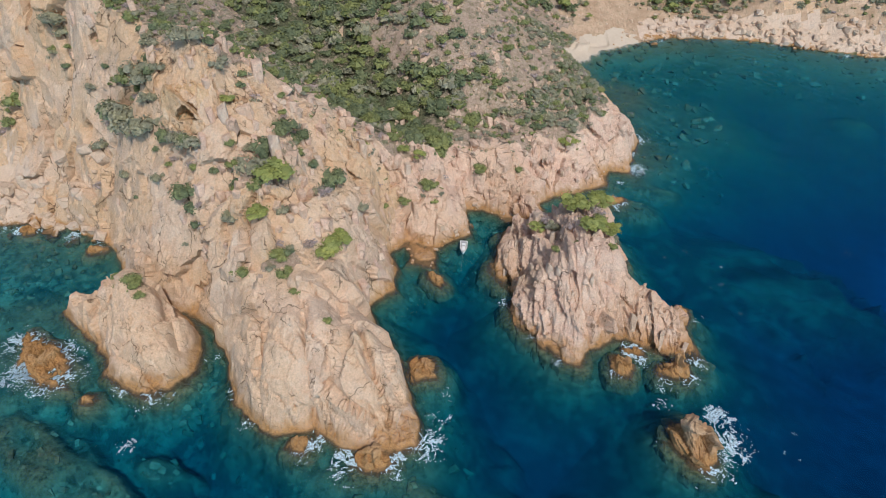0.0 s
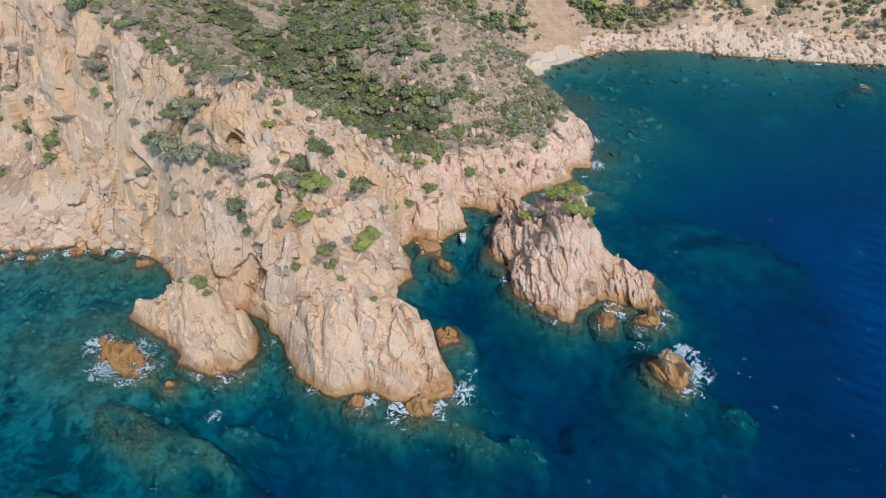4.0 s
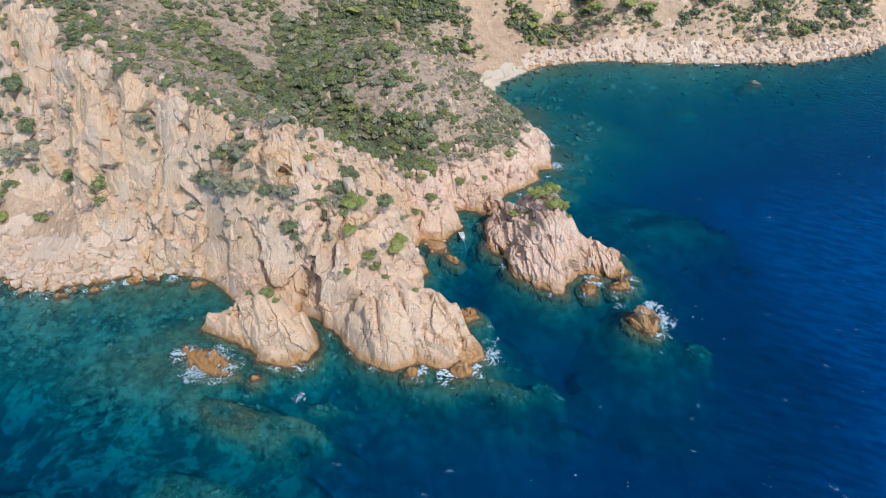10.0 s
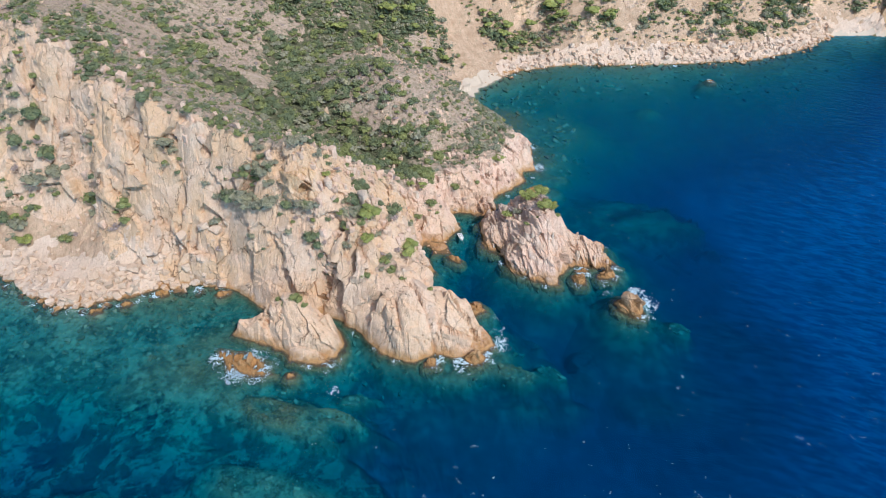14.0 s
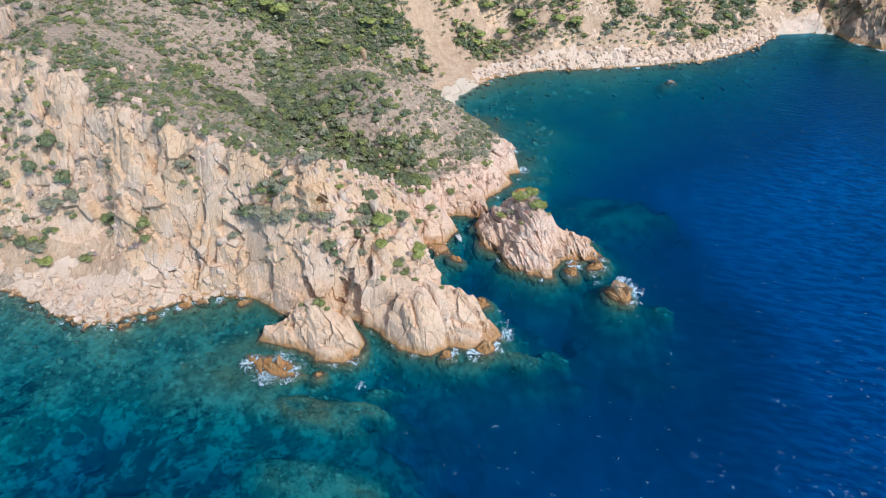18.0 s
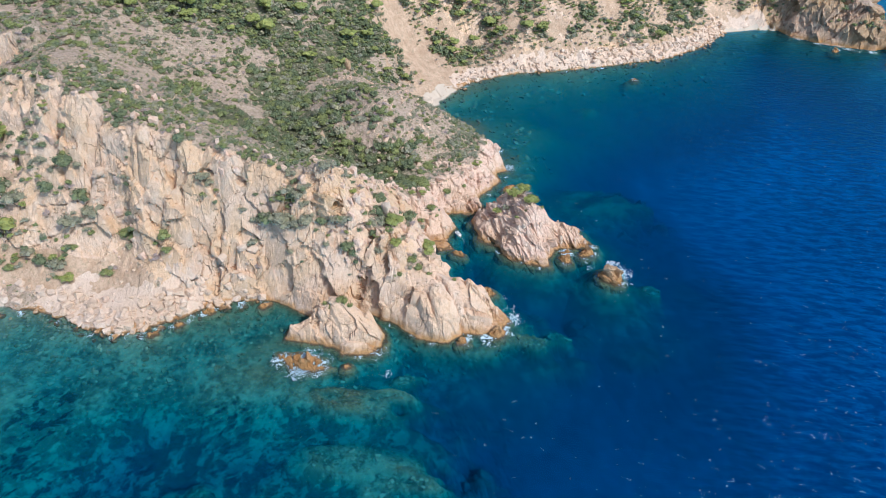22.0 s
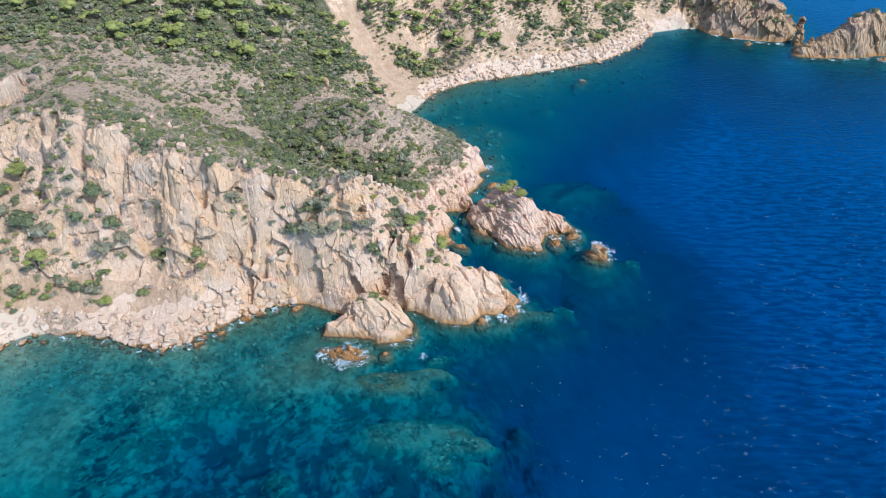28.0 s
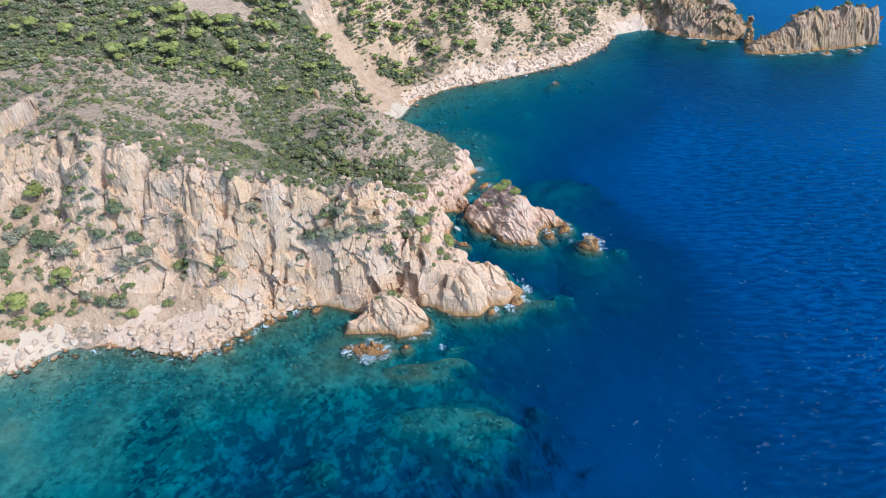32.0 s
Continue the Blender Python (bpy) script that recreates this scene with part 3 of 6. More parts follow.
FAR_ISLAND = [(403, 159), (415, 146), (426, 137), (442, 127), (458, 119), (494, 101), (530, 86), (545, 92), (520, 118), (480, 145), (445, 160), (420, 170)]


def densify(line, step, closed=False):
    out = []
    pts = list(line) + ([line[0]] if closed else [])
    for a, b in zip(pts, pts[1:]):
        n = max(1, int(math.dist(a, b) / step))
        out += [tuple(a[k] + (b[k] - a[k]) * i / n for k in range(len(a))) for i in range(n)]
    return out if closed else out + [pts[-1]]


def shore_distance(x, y, line):
    """Signed distance to a closed line, positive inside."""
    d = np.full(x.shape, 1e9, np.float32)
    inside = np.zeros(x.shape, bool)
    for (ax, ay), (bx, by) in zip(line, line[1:] + line[:1]):
        ex, ey = bx - ax, by - ay
        t = np.clip(((x - ax) * ex + (y - ay) * ey) / (ex * ex + ey * ey), 0, 1)
        d = np.minimum(d, (x - ax - t * ex) ** 2 + (y - ay - t * ey) ** 2)
        if ey:
            inside ^= ((ay > y) != (by > y)) & (x < (y - ay) / ey * ex + ax)
    d = np.sqrt(d)
    return np.where(inside, d, -d)


def line_distance(x, y, line):
    d = np.full(x.shape, 1e9)
    for (ax, ay), (bx, by) in zip(line, line[1:]):
        ex, ey = bx - ax, by - ay
        t = np.clip(((x - ax) * ex + (y - ay) * ey) / (ex * ex + ey * ey), 0, 1)
        d = np.minimum(d, np.hypot(x - ax - t * ex, y - ay - t * ey))
    return d


def scarp(x, y, ends, rise, reach):
    """How far the ground is lifted beside a scarp: sharp at its line, fading away from it."""
    (ax, ay), (bx, by) = ends
    ln = math.dist((ax, ay), (bx, by))
    ex, ey = (bx - ax) / ln, (by - ay) / ln
    wave = fbm(np.stack([x.ravel() / 3.5, y.ravel() / 3.5, x.ravel() * 0], 1), 19, 2).reshape(x.shape)
    along = ((x - ax) * ex + (y - ay) * ey) / ln
    side = (y - ay) * ex - (x - ax) * ey + 0.7 * wave
    return rise * np.clip(side / 0.45, 0, 1) * np.exp(-np.maximum(side, 0) / reach) * np.clip(along / 0.2 + 0.5, 0, 1) * np.clip((1 - along) / 0.2 + 0.5, 0, 1)


class Surface:
    """A smooth surface through scattered heights (linear radial functions)."""

    def __init__(self, pts):
        p = np.array(pts, float)
        self.c = p[:, :2]
        n = len(p)
        r = np.linalg.norm(self.c[:, None] - self.c[None], axis=2)
        a = np.zeros((n + 1, n + 1))
        a[:n, :n] = -r + np.eye(n) * 0.4
        a[:n, n] = a[n, :n] = 1
        self.w = np.linalg.solve(a, np.append(p[:, 2], 0.0))

    def __call__(self, x, y):
        out = np.full(x.shape, self.w[-1])
        for (cx, cy), w in zip(self.c, self.w):
            out -= w * np.sqrt((x - cx) ** 2 + (y - cy) ** 2)
        return out


near_shore = [p for p in densify(SHORE[2:-4], 7)]
LAND = Surface([(x, y, 0.0) for x, y in near_shore] + [(x, y, 0.0) for x, y in SHORE[:2]] + [q for line in RIDGES.values() for q in line])

# reefs under the water: x, y, half length, half width, turn, depth of the top
REEFS = [(-92, 46, 34, 28, -40, -10), (-82, 72, 22, 14, -38, -6.5), (-88, 42, 24, 15, -45, -7), (-140, 72, 26, 18, 30, -9), (-84, 74, 16, 6, -38, -1.9), (-65, 66, 8, 3, -40, -2.4), (-96, 50, 12, 6, -35, -3.4), (-80, 35, 13, 6, -45, -3.2), (-72, 25, 7, 4, -40, -3.6), (-90, 30, 4, 7, 10, -3.8), (-58, 72, 6, 3, -20, -4.5),
         (-2, 64, 10, 3.5, -35, -2.6), (13, 60, 6, 3, -50, -5), (70, 64, 5, 4, -40, -5.5), (-144, 60, 4, 5, 0, -5.5),
         (60, 160, 8, 5, 0, -3), (72, 170, 5, 3, 0, -3), (160, 220, 5, 4, 0, -5), (-120, 50, 6, 6, 10, -7.5), (55, 76, 6, 6, 0, -4.0), (58, 95, 6, 5, 0, -2), (44, 97, 5, 4, 0, -2),
         (-88, 94, 9, 5, -25, -1.6), (-1, 126, 5, 4, 0, -2), (-1, 95, 5, 5, 0, -2), (20, 138, 8, 5, 60, -3), (62, 111, 5, 5, 0, -2), (-18, 69, 8, 4, 0, -2.5), (54, 161, 7, 4, 0, -1.5), (463, 108, 9, 7, 0, -2), (492, 92, 9, 7, 0, -2),
         (-105, 70, 8, 5, -30, -7), (-132, 102, 5, 3, -20, -4),
         (14, 66, 5, 4, -30, -10), (13, 78, 5, 3.5, -30, -10.5), (0, 53, 7, 4, -30, -9), (44, 41, 9, 5, -30, -13), (42, 86, 4, 3.5, 0, -8), (14, 49, 7, 5, -30, -12), (24, 58, 6, 4, -20, -12), (32, 66, 5, 4, 10, -12), (93, 134, 26, 13, -25, -7.5), (62, 150, 14, 9, -30, -8), (214, 234, 6, 4, 0, -1.2), (-77, 85, 4, 3, 0, -1.5), (-13, 70.5, 5, 4, 0, -1.7), (-28, 74, 4, 3, 0, -1.5), (55, 78, 5, 6, 20, -1.8), (-92, 97, 8, 4, -42, -1.3)]


def sea_floor(x, y, d):
    """Height of the sea floor from the distance d to the nearest shore."""
    p = np.stack([x / 26, y / 26, x * 0], 1)
    west = 1 / (1 + np.exp((x + 94 - 0.25 * (y - 100)) / 9))
    bay = 1 / (1 + np.exp(-(y - 158) / 12)) * (x > 20)
    fall = 0.70 - 0.625 * west - bay * (0.61 - 0.07 * np.clip((x - 120) / 80, 0, 1))
    z = -22 * (1 - np.exp(-(0.5 + d * fall) / 16)) - 0.3
    z -= 8 * (1 - west) * np.clip((d - 40) / 60, 0, 1) * (1 - bay) + 5.0 * west * np.clip((d - 34) / 34, 0, 1) * np.clip((x + 215) / 60, 0.25, 1)
    z *= 1 - 0.36 * west * np.clip((-165 - x) / 50, 0, 1)
    # sunk further towards the east so the painted haze brightens there
    far = np.clip((x - 0.4 * y - 35) / 210, 0, 1) * np.clip((d - 20) / 75, 0, 1)
    z -= 26 * far * far * (3 - 2 * far) * (1 - bay * np.clip((360 - x) / 90, 0, 1))
    z += (1.2 + 0.05 * np.clip(-z, 0, 20)) * fbm(p, 5, 4) * np.clip(d / 10, 0, 1)
    ragged = fbm(np.stack([(0.8 * x - 0.6 * y) / 9, (0.6 * x + 0.8 * y) / 4.5, x * 0], 1), 15, 5, 0.55)
    for cx, cy, a, b, turn, top in REEFS:
        c, s = math.cos(radians(turn)), math.sin(radians(turn))
        u, v = ((x - cx) * c + (y - cy) * s) / a, (-(x - cx) * s + (y - cy) * c) / b
        r = np.sqrt(u * u + v * v) + 0.4 * ragged
        k = np.clip((2.0 - r) / 1.4, 0, 1)
        z = np.where(k > 0, z + (np.maximum(top + 1.2 * ragged, z) - z) * k * k * (3 - 2 * k), z)
    return np.minimum(z, -0.3)


def axis_steps(parts, far):
    """Grid lines: (from, to, step) stretches, then widening steps out to far."""
    v = []
    for a, b, s in parts:
        v += list(np.arange(a, b, s))
    v.append(parts[-1][1])
    for sgn in (1, -1):
        e, s = (v[-1], 3.0) if sgn > 0 else (v[0], 3.0)
        while abs(e) < far:
            s *= 1.3
            e += sgn * s
            v.insert(0, e) if sgn < 0 else v.append(e)
    return np.array(v)


def grid_mesh(name, px, py, pz, keep=None):
    """A mesh over a grid of points (rows along y)."""
    ny, nx = px.shape
    idx = np.arange(nx * ny).reshape(ny, nx)
    q = np.stack([idx[:-1, :-1], idx[:-1, 1:], idx[1:, 1:], idx[1:, :-1]], -1).reshape(-1, 4)
    if keep is not None:
        q = q[keep.reshape(-1)]
    used, inv = np.unique(q, return_inverse=True)
    q = inv.reshape(-1, 4)
    co = np.stack([px, py, pz], -1).reshape(-1, 3)[used].astype(np.float32)
    me = bpy.data.meshes.new(name)
    me.vertices.add(len(co))
    me.vertices.foreach_set("co", co.ravel())
    me.loops.add(q.size)
    me.loops.foreach_set("vertex_index", q.ravel().astype(np.int32))
    me.polygons.add(len(q))
    me.polygons.foreach_set("loop_start", np.arange(0, q.size, 4, dtype=np.int32))
    me.update(calc_edges=True)
    return me


def roughen(px, py, pz, amount, seed, block=1.0, lean=(0.0, 0.0), blades=0.0, thin=1.0):
    """Moves a land surface along its own normal into jointed blocks. amount: metres, per point."""
    gy, gx = np.gradient(pz)
    sx, sy = np.gradient(px, axis=1), np.gradient(py, axis=0)
    nx, ny, nz = -gx / sx, -gy / sy, np.ones_like(pz)
    ln = np.sqrt(nx * nx + ny * ny + 1)
    nx, ny, nz = nx / ln, ny / ln, nz / ln
    m = amount > 0.02
    p = np.stack([px[m], py[m], pz[m]], 1)
    warp = np.stack([0.7 * value_noise(p / 7, seed + 60 + k) + 0.22 * value_noise(p / 1.7, seed + 70 + k) for k in range(3)], 1)
    q = p + warp
    q[:, 0] += lean[0] * q[:, 2]
    q[:, 1] += lean[1] * q[:, 2]
    q[:, 0] /= thin
    a, ea = facets(q / np.array([11, 11, 24]) / block, seed, 2.2)
    b, eb = facets(q / np.array([4.4, 4.4, 9.5]) / block, seed + 10, 2.0)
    c, _ = facets(q / np.array([1.7, 1.7, 3.2]) / block, seed + 20, 1.8)
    d, _ = facets(q / np.array([0.8, 0.8, 1.3]) / block, seed + 30, 1.6)
    level = np.clip(1.9 * nz[m] - 0.5, 0.08, 1)
    broken = np.clip(0.42 + 0.75 * value_noise(p / 16, seed + 80), 0, 1)
    h = 1.35 * a + (0.18 + 0.42 * broken) * b + (0.06 + 0.24 * broken) * c * level + (0.04 + 0.07 * broken) * d * level
    h = h - 0.7 * np.exp(-(ea / 0.020) ** 2) * (broken > 0.35) - 0.3 * np.exp(-(eb / 0.035) ** 2) * (broken > 0.5)
    if blades:
        t = q[:, 0] * thin * 0.85 - q[:, 1] * 0.35
        saw = np.abs(((t / 2.3 + 0.3 * value_noise(p / 6, seed + 50)) % 1) - 0.3)
        comb = np.abs(((t / 0.95 + 0.4 * value_noise(p / 4, seed + 51)) % 1) - 0.3)
        h = h + blades * (0.6 - 1.6 * saw + 0.18 - 0.5 * comb)
    h = h * amount[m]
    qx, qy, qz = px.copy(), py.copy(), pz.copy()
    qx[m] += nx[m] * h
    qy[m] += ny[m] * h
    qz[m] += nz[m] * h * 0.8
    return qx, qy, qz, (nx, ny, nz)


# ---- the ground: one sheet from the sea floor to the hills ----
gx = axis_steps([(-240, -200, 0.9), (-200, 76, 0.42), (76, 130, 1.1), (130, 385, 2.5), (385, 446, 0.8), (446, 560, 3.0)], 3000)
gy = axis_steps([(-110, -30, 4.0), (-30, 62, 1.5), (62, 212, 0.40), (212, 300, 0.9), (300, 460, 2.2)], 3000)
GX, GY = np.meshgrid(gx, gy)
flat_x, flat_y = GX.ravel(), GY.ravel()
jag = np.stack([flat_x / 5, flat_y / 5, flat_x * 0], 1)
d_main = shore_distance(flat_x, flat_y, SHORE) + np.where(np.abs(flat_x - 30) < 700, 1.1 * fbm(jag, 3, 3), 0)
d_sea = -d_main
for poly in (WHALE, ISLAND, STACK, FOAM_ROCK, FAR_ISLAND):
    d_sea = np.minimum(d_sea, np.abs(shore_distance(flat_x, flat_y, poly)))
land_z = np.maximum(LAND(flat_x, flat_y), 0.25 + 0.03 * np.minimum(d_main, 40))
for (ax, ay), (bx, by), wide, deep in CLEFTS:
    ex, ey = bx - ax, by - ay
    t = np.clip(((flat_x - ax) * ex + (flat_y - ay) * ey) / (ex * ex + ey * ey), 0, 1)
    r = np.hypot(flat_x - ax - t * ex, flat_y - ay - t * ey) / wide
    land_z = land_z - np.minimum(1.15 * deep * np.exp(-1.5 * r) * (0.35 + 0.65 * np.sin(np.pi * np.clip(t, 0.1, 0.9))), 0.7 * land_z)
for a, b, rise, reach in LEDGES:
    near_it = np.flatnonzero((np.abs(flat_x - (a[0] + b[0]) / 2) < 45) & (np.abs(flat_y - (a[1] + b[1]) / 2) < 45))
    land_z[near_it] += scarp(flat_x[near_it], flat_y[near_it], (a, b), rise, reach) * np.clip(land_z[near_it] / 6, 0, 1)
for cx, cy, ax, ay, turn, up in BLOCKS:
    c, s = math.cos(radians(turn)), math.sin(radians(turn))
    u, v = ((flat_x - cx) * c + (flat_y - cy) * s) / ax, (-(flat_x - cx) * s + (flat_y - cy) * c) / ay
    t = np.clip((1.15 - (np.abs(u) ** 4 + np.abs(v) ** 4) ** 0.25) / 0.22, 0, 1)
    land_z = land_z + up * t
edge = np.clip(d_main / 1.8, 0, 1)
sea_z = sea_floor(flat_x, flat_y, np.maximum(d_sea, 0)) * np.clip(-d_main / 1.2, 0, 1)
macro = np.where(d_main > 0, land_z * edge * (2 - edge), sea_z).reshape(GX.shape)
D = d_main.reshape(GX.shape)
gyr, gxr = np.gradient(macro)
slope = np.hypot(gxr / np.gradient(GX, axis=1), gyr / np.gradient(GY, axis=0))
rockiness = np.clip((slope - 0.62) / 0.4, 0, 1)
rockiness = np.maximum(rockiness, np.clip(1.3 - D / 14, 0, 1) * (GX < 75) * (GX > -118))
rim = RIDGES["west crest"] + RIDGES["east ridge"][:6]
rim_y = np.interp(GX, [q[0] for q in rim], [q[1] for q in rim])
plateau = np.clip((GY - rim_y - 2) / 5, 0, 1) * (GX > -158) * (GX < 62) * np.clip((D - 7) / 8, 0, 1)
rockiness = rockiness * (1 - 0.85 * plateau) * np.where((GY > 275) & (GX < 385) & (GX > -125), 0.4, 1.0)
smooth_toe = np.exp(-(((GX + 28) / 24) ** 2 + ((GY - 86) / 17) ** 2))
amount = np.where((D > 0.2) & (GY < 470) & (GX < 580), 0.10 + 1.0 * rockiness, 0.0) * np.clip(D / 3.5, 0, 1) * (1 - 0.25 * smooth_toe)
amount *= np.where(GY > 255, 0.8, 1.0) * np.where(GX > 384, 1.7, 1.0)
TX, TY, TZ, NORMAL = roughen(GX, GY, macro, amount, 11, 1.0, (0.12, 0.05))
for hx, hy, hz, hr, deep in HOLLOWS:
    r = np.sqrt(((TX - hx) / 1.1) ** 2 + ((TZ - hz) / 1.05) ** 2 + ((TY - hy) / 3.0) ** 2) / hr
    push = deep * np.clip((1.15 - r) / 0.18, 0, 1)
    TX -= NORMAL[0] * push
    TY += np.abs(NORMAL[1]) * push
TZ = np.where(D > 0, np.maximum(TZ, 0.05), TZ)
ground_mesh = grid_mesh("ground", TX, TY, TZ)
ground = tagged(new("ground", ground_mesh), "rocky coastal ground of tan granite, dry soil and sea floor", "ground", kind="structure")
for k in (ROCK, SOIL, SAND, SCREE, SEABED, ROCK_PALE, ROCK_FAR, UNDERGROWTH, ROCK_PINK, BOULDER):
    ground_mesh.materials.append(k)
fx, fy, fz, fd, fr = (v[:-1, :-1].ravel() for v in (GX, GY, TZ, D, rockiness))
wob = value_noise(np.stack([fx / 7, fy / 7, fx * 0], 1), 77) + 0.6 * value_noise(np.stack([fx / 2, fy / 2, fx * 0], 1), 78)
mat_index = np.where(fr + 0.3 * wob > 0.42, 0, 1)
mat_index = np.where((fd < 10 + 2 * wob) & (fy > 250) & (fx > 50) & (fx < 86 + 8 * wob), 2, mat_index)
mat_index = np.where((fd < 12 + 3 * wob) & (fx < -196), 2, mat_index)
mat_index = np.where((np.abs(fx - 80 + 0.12 * (fy - 290)) < 19 - 0.10 * (fy - 300) + 13 * wob) & (fy > 276) & (fy < 360) & (mat_index != 2) & (fd > 5), 3, mat_index)
mat_index = np.where((fx < -132 + 8 * wob) & (fz < 46 + 10 * wob) & (fr < 0.75) & (fd > 8) & (fy < 275) & (mat_index != 2), 3, mat_index)
mat_index = np.where((fx > 60) & (fy > 262) & (mat_index == 1) & (fd < 95), 3, mat_index)
mat_index = np.where((fd < 11 + 4 * wob) & (fx > 90) & (fx < 384) & (fy > 235), 9, mat_index)
mat_index = np.where((fd < 16 + 6 * wob) & (fx > -190) & (fx < -118) & (fy < 185), 9, mat_index)
mat_index = np.where((np.hypot((fx + 28) / 26, (fy - 86) / 18) < 1 + 0.15 * wob), 5, mat_index)
mat_index = np.where((fd < 2.0 + wob) & (fx > 345 + 5 * wob) & (fx < 388) & (fy > 240), 2, mat_index)
mat_index = np.where((fx > 384) & (mat_index == 0), 6, mat_index)
mat_index = np.where((fx > -14 + 6 * wob) & (fx < 80) & (fy < 250) & (mat_index == 0), 8, mat_index)
gaps = value_noise(np.stack([fx / 20, fy / 20, fx * 0], 1), 79)
thicket = np.minimum(line_distance(fx, fy, FOREST) - 13 - 5 * wob + 9 * gaps, np.maximum(308 - 0.15 * fx - fy + 9 * wob + 16 * gaps, -6 + 11 * (gaps + np.clip((fx + 60) / 90, -0.3, 0.6)) + 4 * wob))
mat_index = np.where((thicket < 0) & (fx < 60) & (fy < 600) & (mat_index == 1), 7, mat_index)
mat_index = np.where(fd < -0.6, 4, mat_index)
ground_mesh.polygons.foreach_set("material_index", mat_index.astype(np.int32))
ground_mesh.polygons.foreach_set("use_smooth", ~np.isin(mat_index, (0, 5, 6, 8, 9)))


# ---- islets ----
ISLETS = {}


def islet(name, poly, tops, label, category, mat, step, seed, block=1.0, rough=0.8, depth=-11.0, lean=(0.1, 0.05), blades=0.0, thin=1.0, clefts=(), ledges=()):
    xs, ys = [p[0] for p in poly], [p[1] for p in poly]
    x, y = np.meshgrid(np.arange(min(xs) - 7, max(xs) + 7, step), np.arange(min(ys) - 7, max(ys) + 7, step))
    d = shore_distance(x.ravel(), y.ravel(), poly)
    span = max(max(xs) - min(xs), max(ys) - min(ys))
    d = d + min(1.0, span / 25) * fbm(np.stack([x.ravel() / 4, y.ravel() / 4, x.ravel() * 0], 1), seed, 3)
    d = d.reshape(x.shape)
    s = Surface([(a, b, 0.0) for a, b in densify(poly, 2.5, True)] + tops)
    z = np.where(d > 0, np.maximum(s(x, y), 0.2) * np.clip(d / 1.2, 0.05, 1), np.where(d > -2, d * 0.7, -1.4 + (d + 2) * 2.2))
    for (ax, ay), (bx, by), wide, deep in clefts:
        t = np.clip(((x - ax) * (bx - ax) + (y - ay) * (by - ay)) / ((bx - ax) ** 2 + (by - ay) ** 2), 0, 1)
        r = np.hypot(x - ax - t * (bx - ax), y - ay - t * (by - ay)) / wide
        z = z - np.minimum(1.15 * deep * np.exp(-1.5 * r), 0.6 * np.maximum(z, 0))
    for a, b, rise, reach in ledges:
        z = z + scarp(x, y, (a, b), rise, reach) * np.clip(z / 4, 0, 1)
    am = np.clip(d / 2.2, 0.15, 1) * rough * (d > -3)
    x, y, z, _ = roughen(x, y, z, am, seed, block, lean, blades, thin)
    keep = (np.minimum.reduce([z[:-1, :-1], z[1:, :-1], z[:-1, 1:], z[1:, 1:]]) > depth)
    me = grid_mesh(name, x, y, z, keep)
    me.materials.append(mat)
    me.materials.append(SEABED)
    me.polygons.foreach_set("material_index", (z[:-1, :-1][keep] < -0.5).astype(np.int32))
    me.polygons.foreach_set("use_smooth", np.full(len(me.polygons), False))
    ob = tagged(new(name, me), label, category)
    ISLETS[ob.name] = (x, y, z)
    return ob


def blob(cx, cy, r, n=7, seed=0, squash=1.0):
    g = random.Random(seed)
    return [(cx + r * g.uniform(0.75, 1.2) * math.cos(2 * math.pi * k / n), cy + squash * r * g.uniform(0.75, 1.2) * math.sin(2 * math.pi * k / n)) for k in range(n)]


islet("sea_rock", WHALE, [(-69, 106, 15.5), (-75, 108, 14), (-64, 100, 12.5), (-60, 93, 8), (-70, 96, 10), (-80, 106, 10), (-66, 111, 12), (-83, 111, 10), (-79, 114, 12), (-72, 112, 14), (-89, 113, 6), (-59.5, 101, 9.5), (-59, 94, 6), (-63, 106, 12), (-62, 91, 5)], "rounded pale granite sea rock cracked from the headland", "rock", ROCK_PALE, 0.30, 31, 1.0, 0.72, lean=(0.3, 0.1), thin=0.75, clefts=(((-73, 109), (-78, 97), 0.9, 3.5), ((-77, 98), (-62, 89), 0.8, 2.2), ((-79, 110), (-84, 103), 0.8, 3.0), ((-64, 108), (-59, 96), 0.9, 2.5)),
      ledges=(((-75, 98), (-62, 89), 1.2, 5), ((-74, 111), (-74, 97), 1.6, 5), ((-68, 97), (-66, 90), 0.8, 3), ((-80, 113), (-80, 103), 1.2, 4)))
islet("rock_island", ISLAND, [(36, 128, 20), (40, 138, 16), (28, 132, 15), (30, 112, 14), (36, 116, 20), (44, 118, 17), (34, 105, 9), (48, 125, 12), (53, 110, 8), (58, 108, 8), (19, 133, 9), (21, 142, 9), (24, 134, 6), (23, 124, 2.5), (30, 128, 14), (25, 116, 10), (34, 136, 17), (45, 133, 16), (44, 142, 13)],
      "steep pink granite rock island topped with pines", "rock island", ROCK_PINK, 0.28, 47, 0.85, 0.85, lean=(0.35, 0.0), blades=0.5, thin=0.38)
islet("far_island", FAR_ISLAND, [(422, 152, 11), (438, 146, 20), (450, 140, 30), (470, 131, 36), (490, 121, 38), (512, 108, 38), (528, 99, 36), (537, 93, 26), (413, 158, 7), (462, 142, 33), (500, 121, 37), (448, 131, 24), (475, 119, 29), (500, 106, 30), (520, 97, 28), (520, 112, 32)],
      "steep tan rock island off the far headland", "rock island", ROCK_FAR, 0.7, 61, 1.0, 0.85, blades=0.55, thin=0.5)


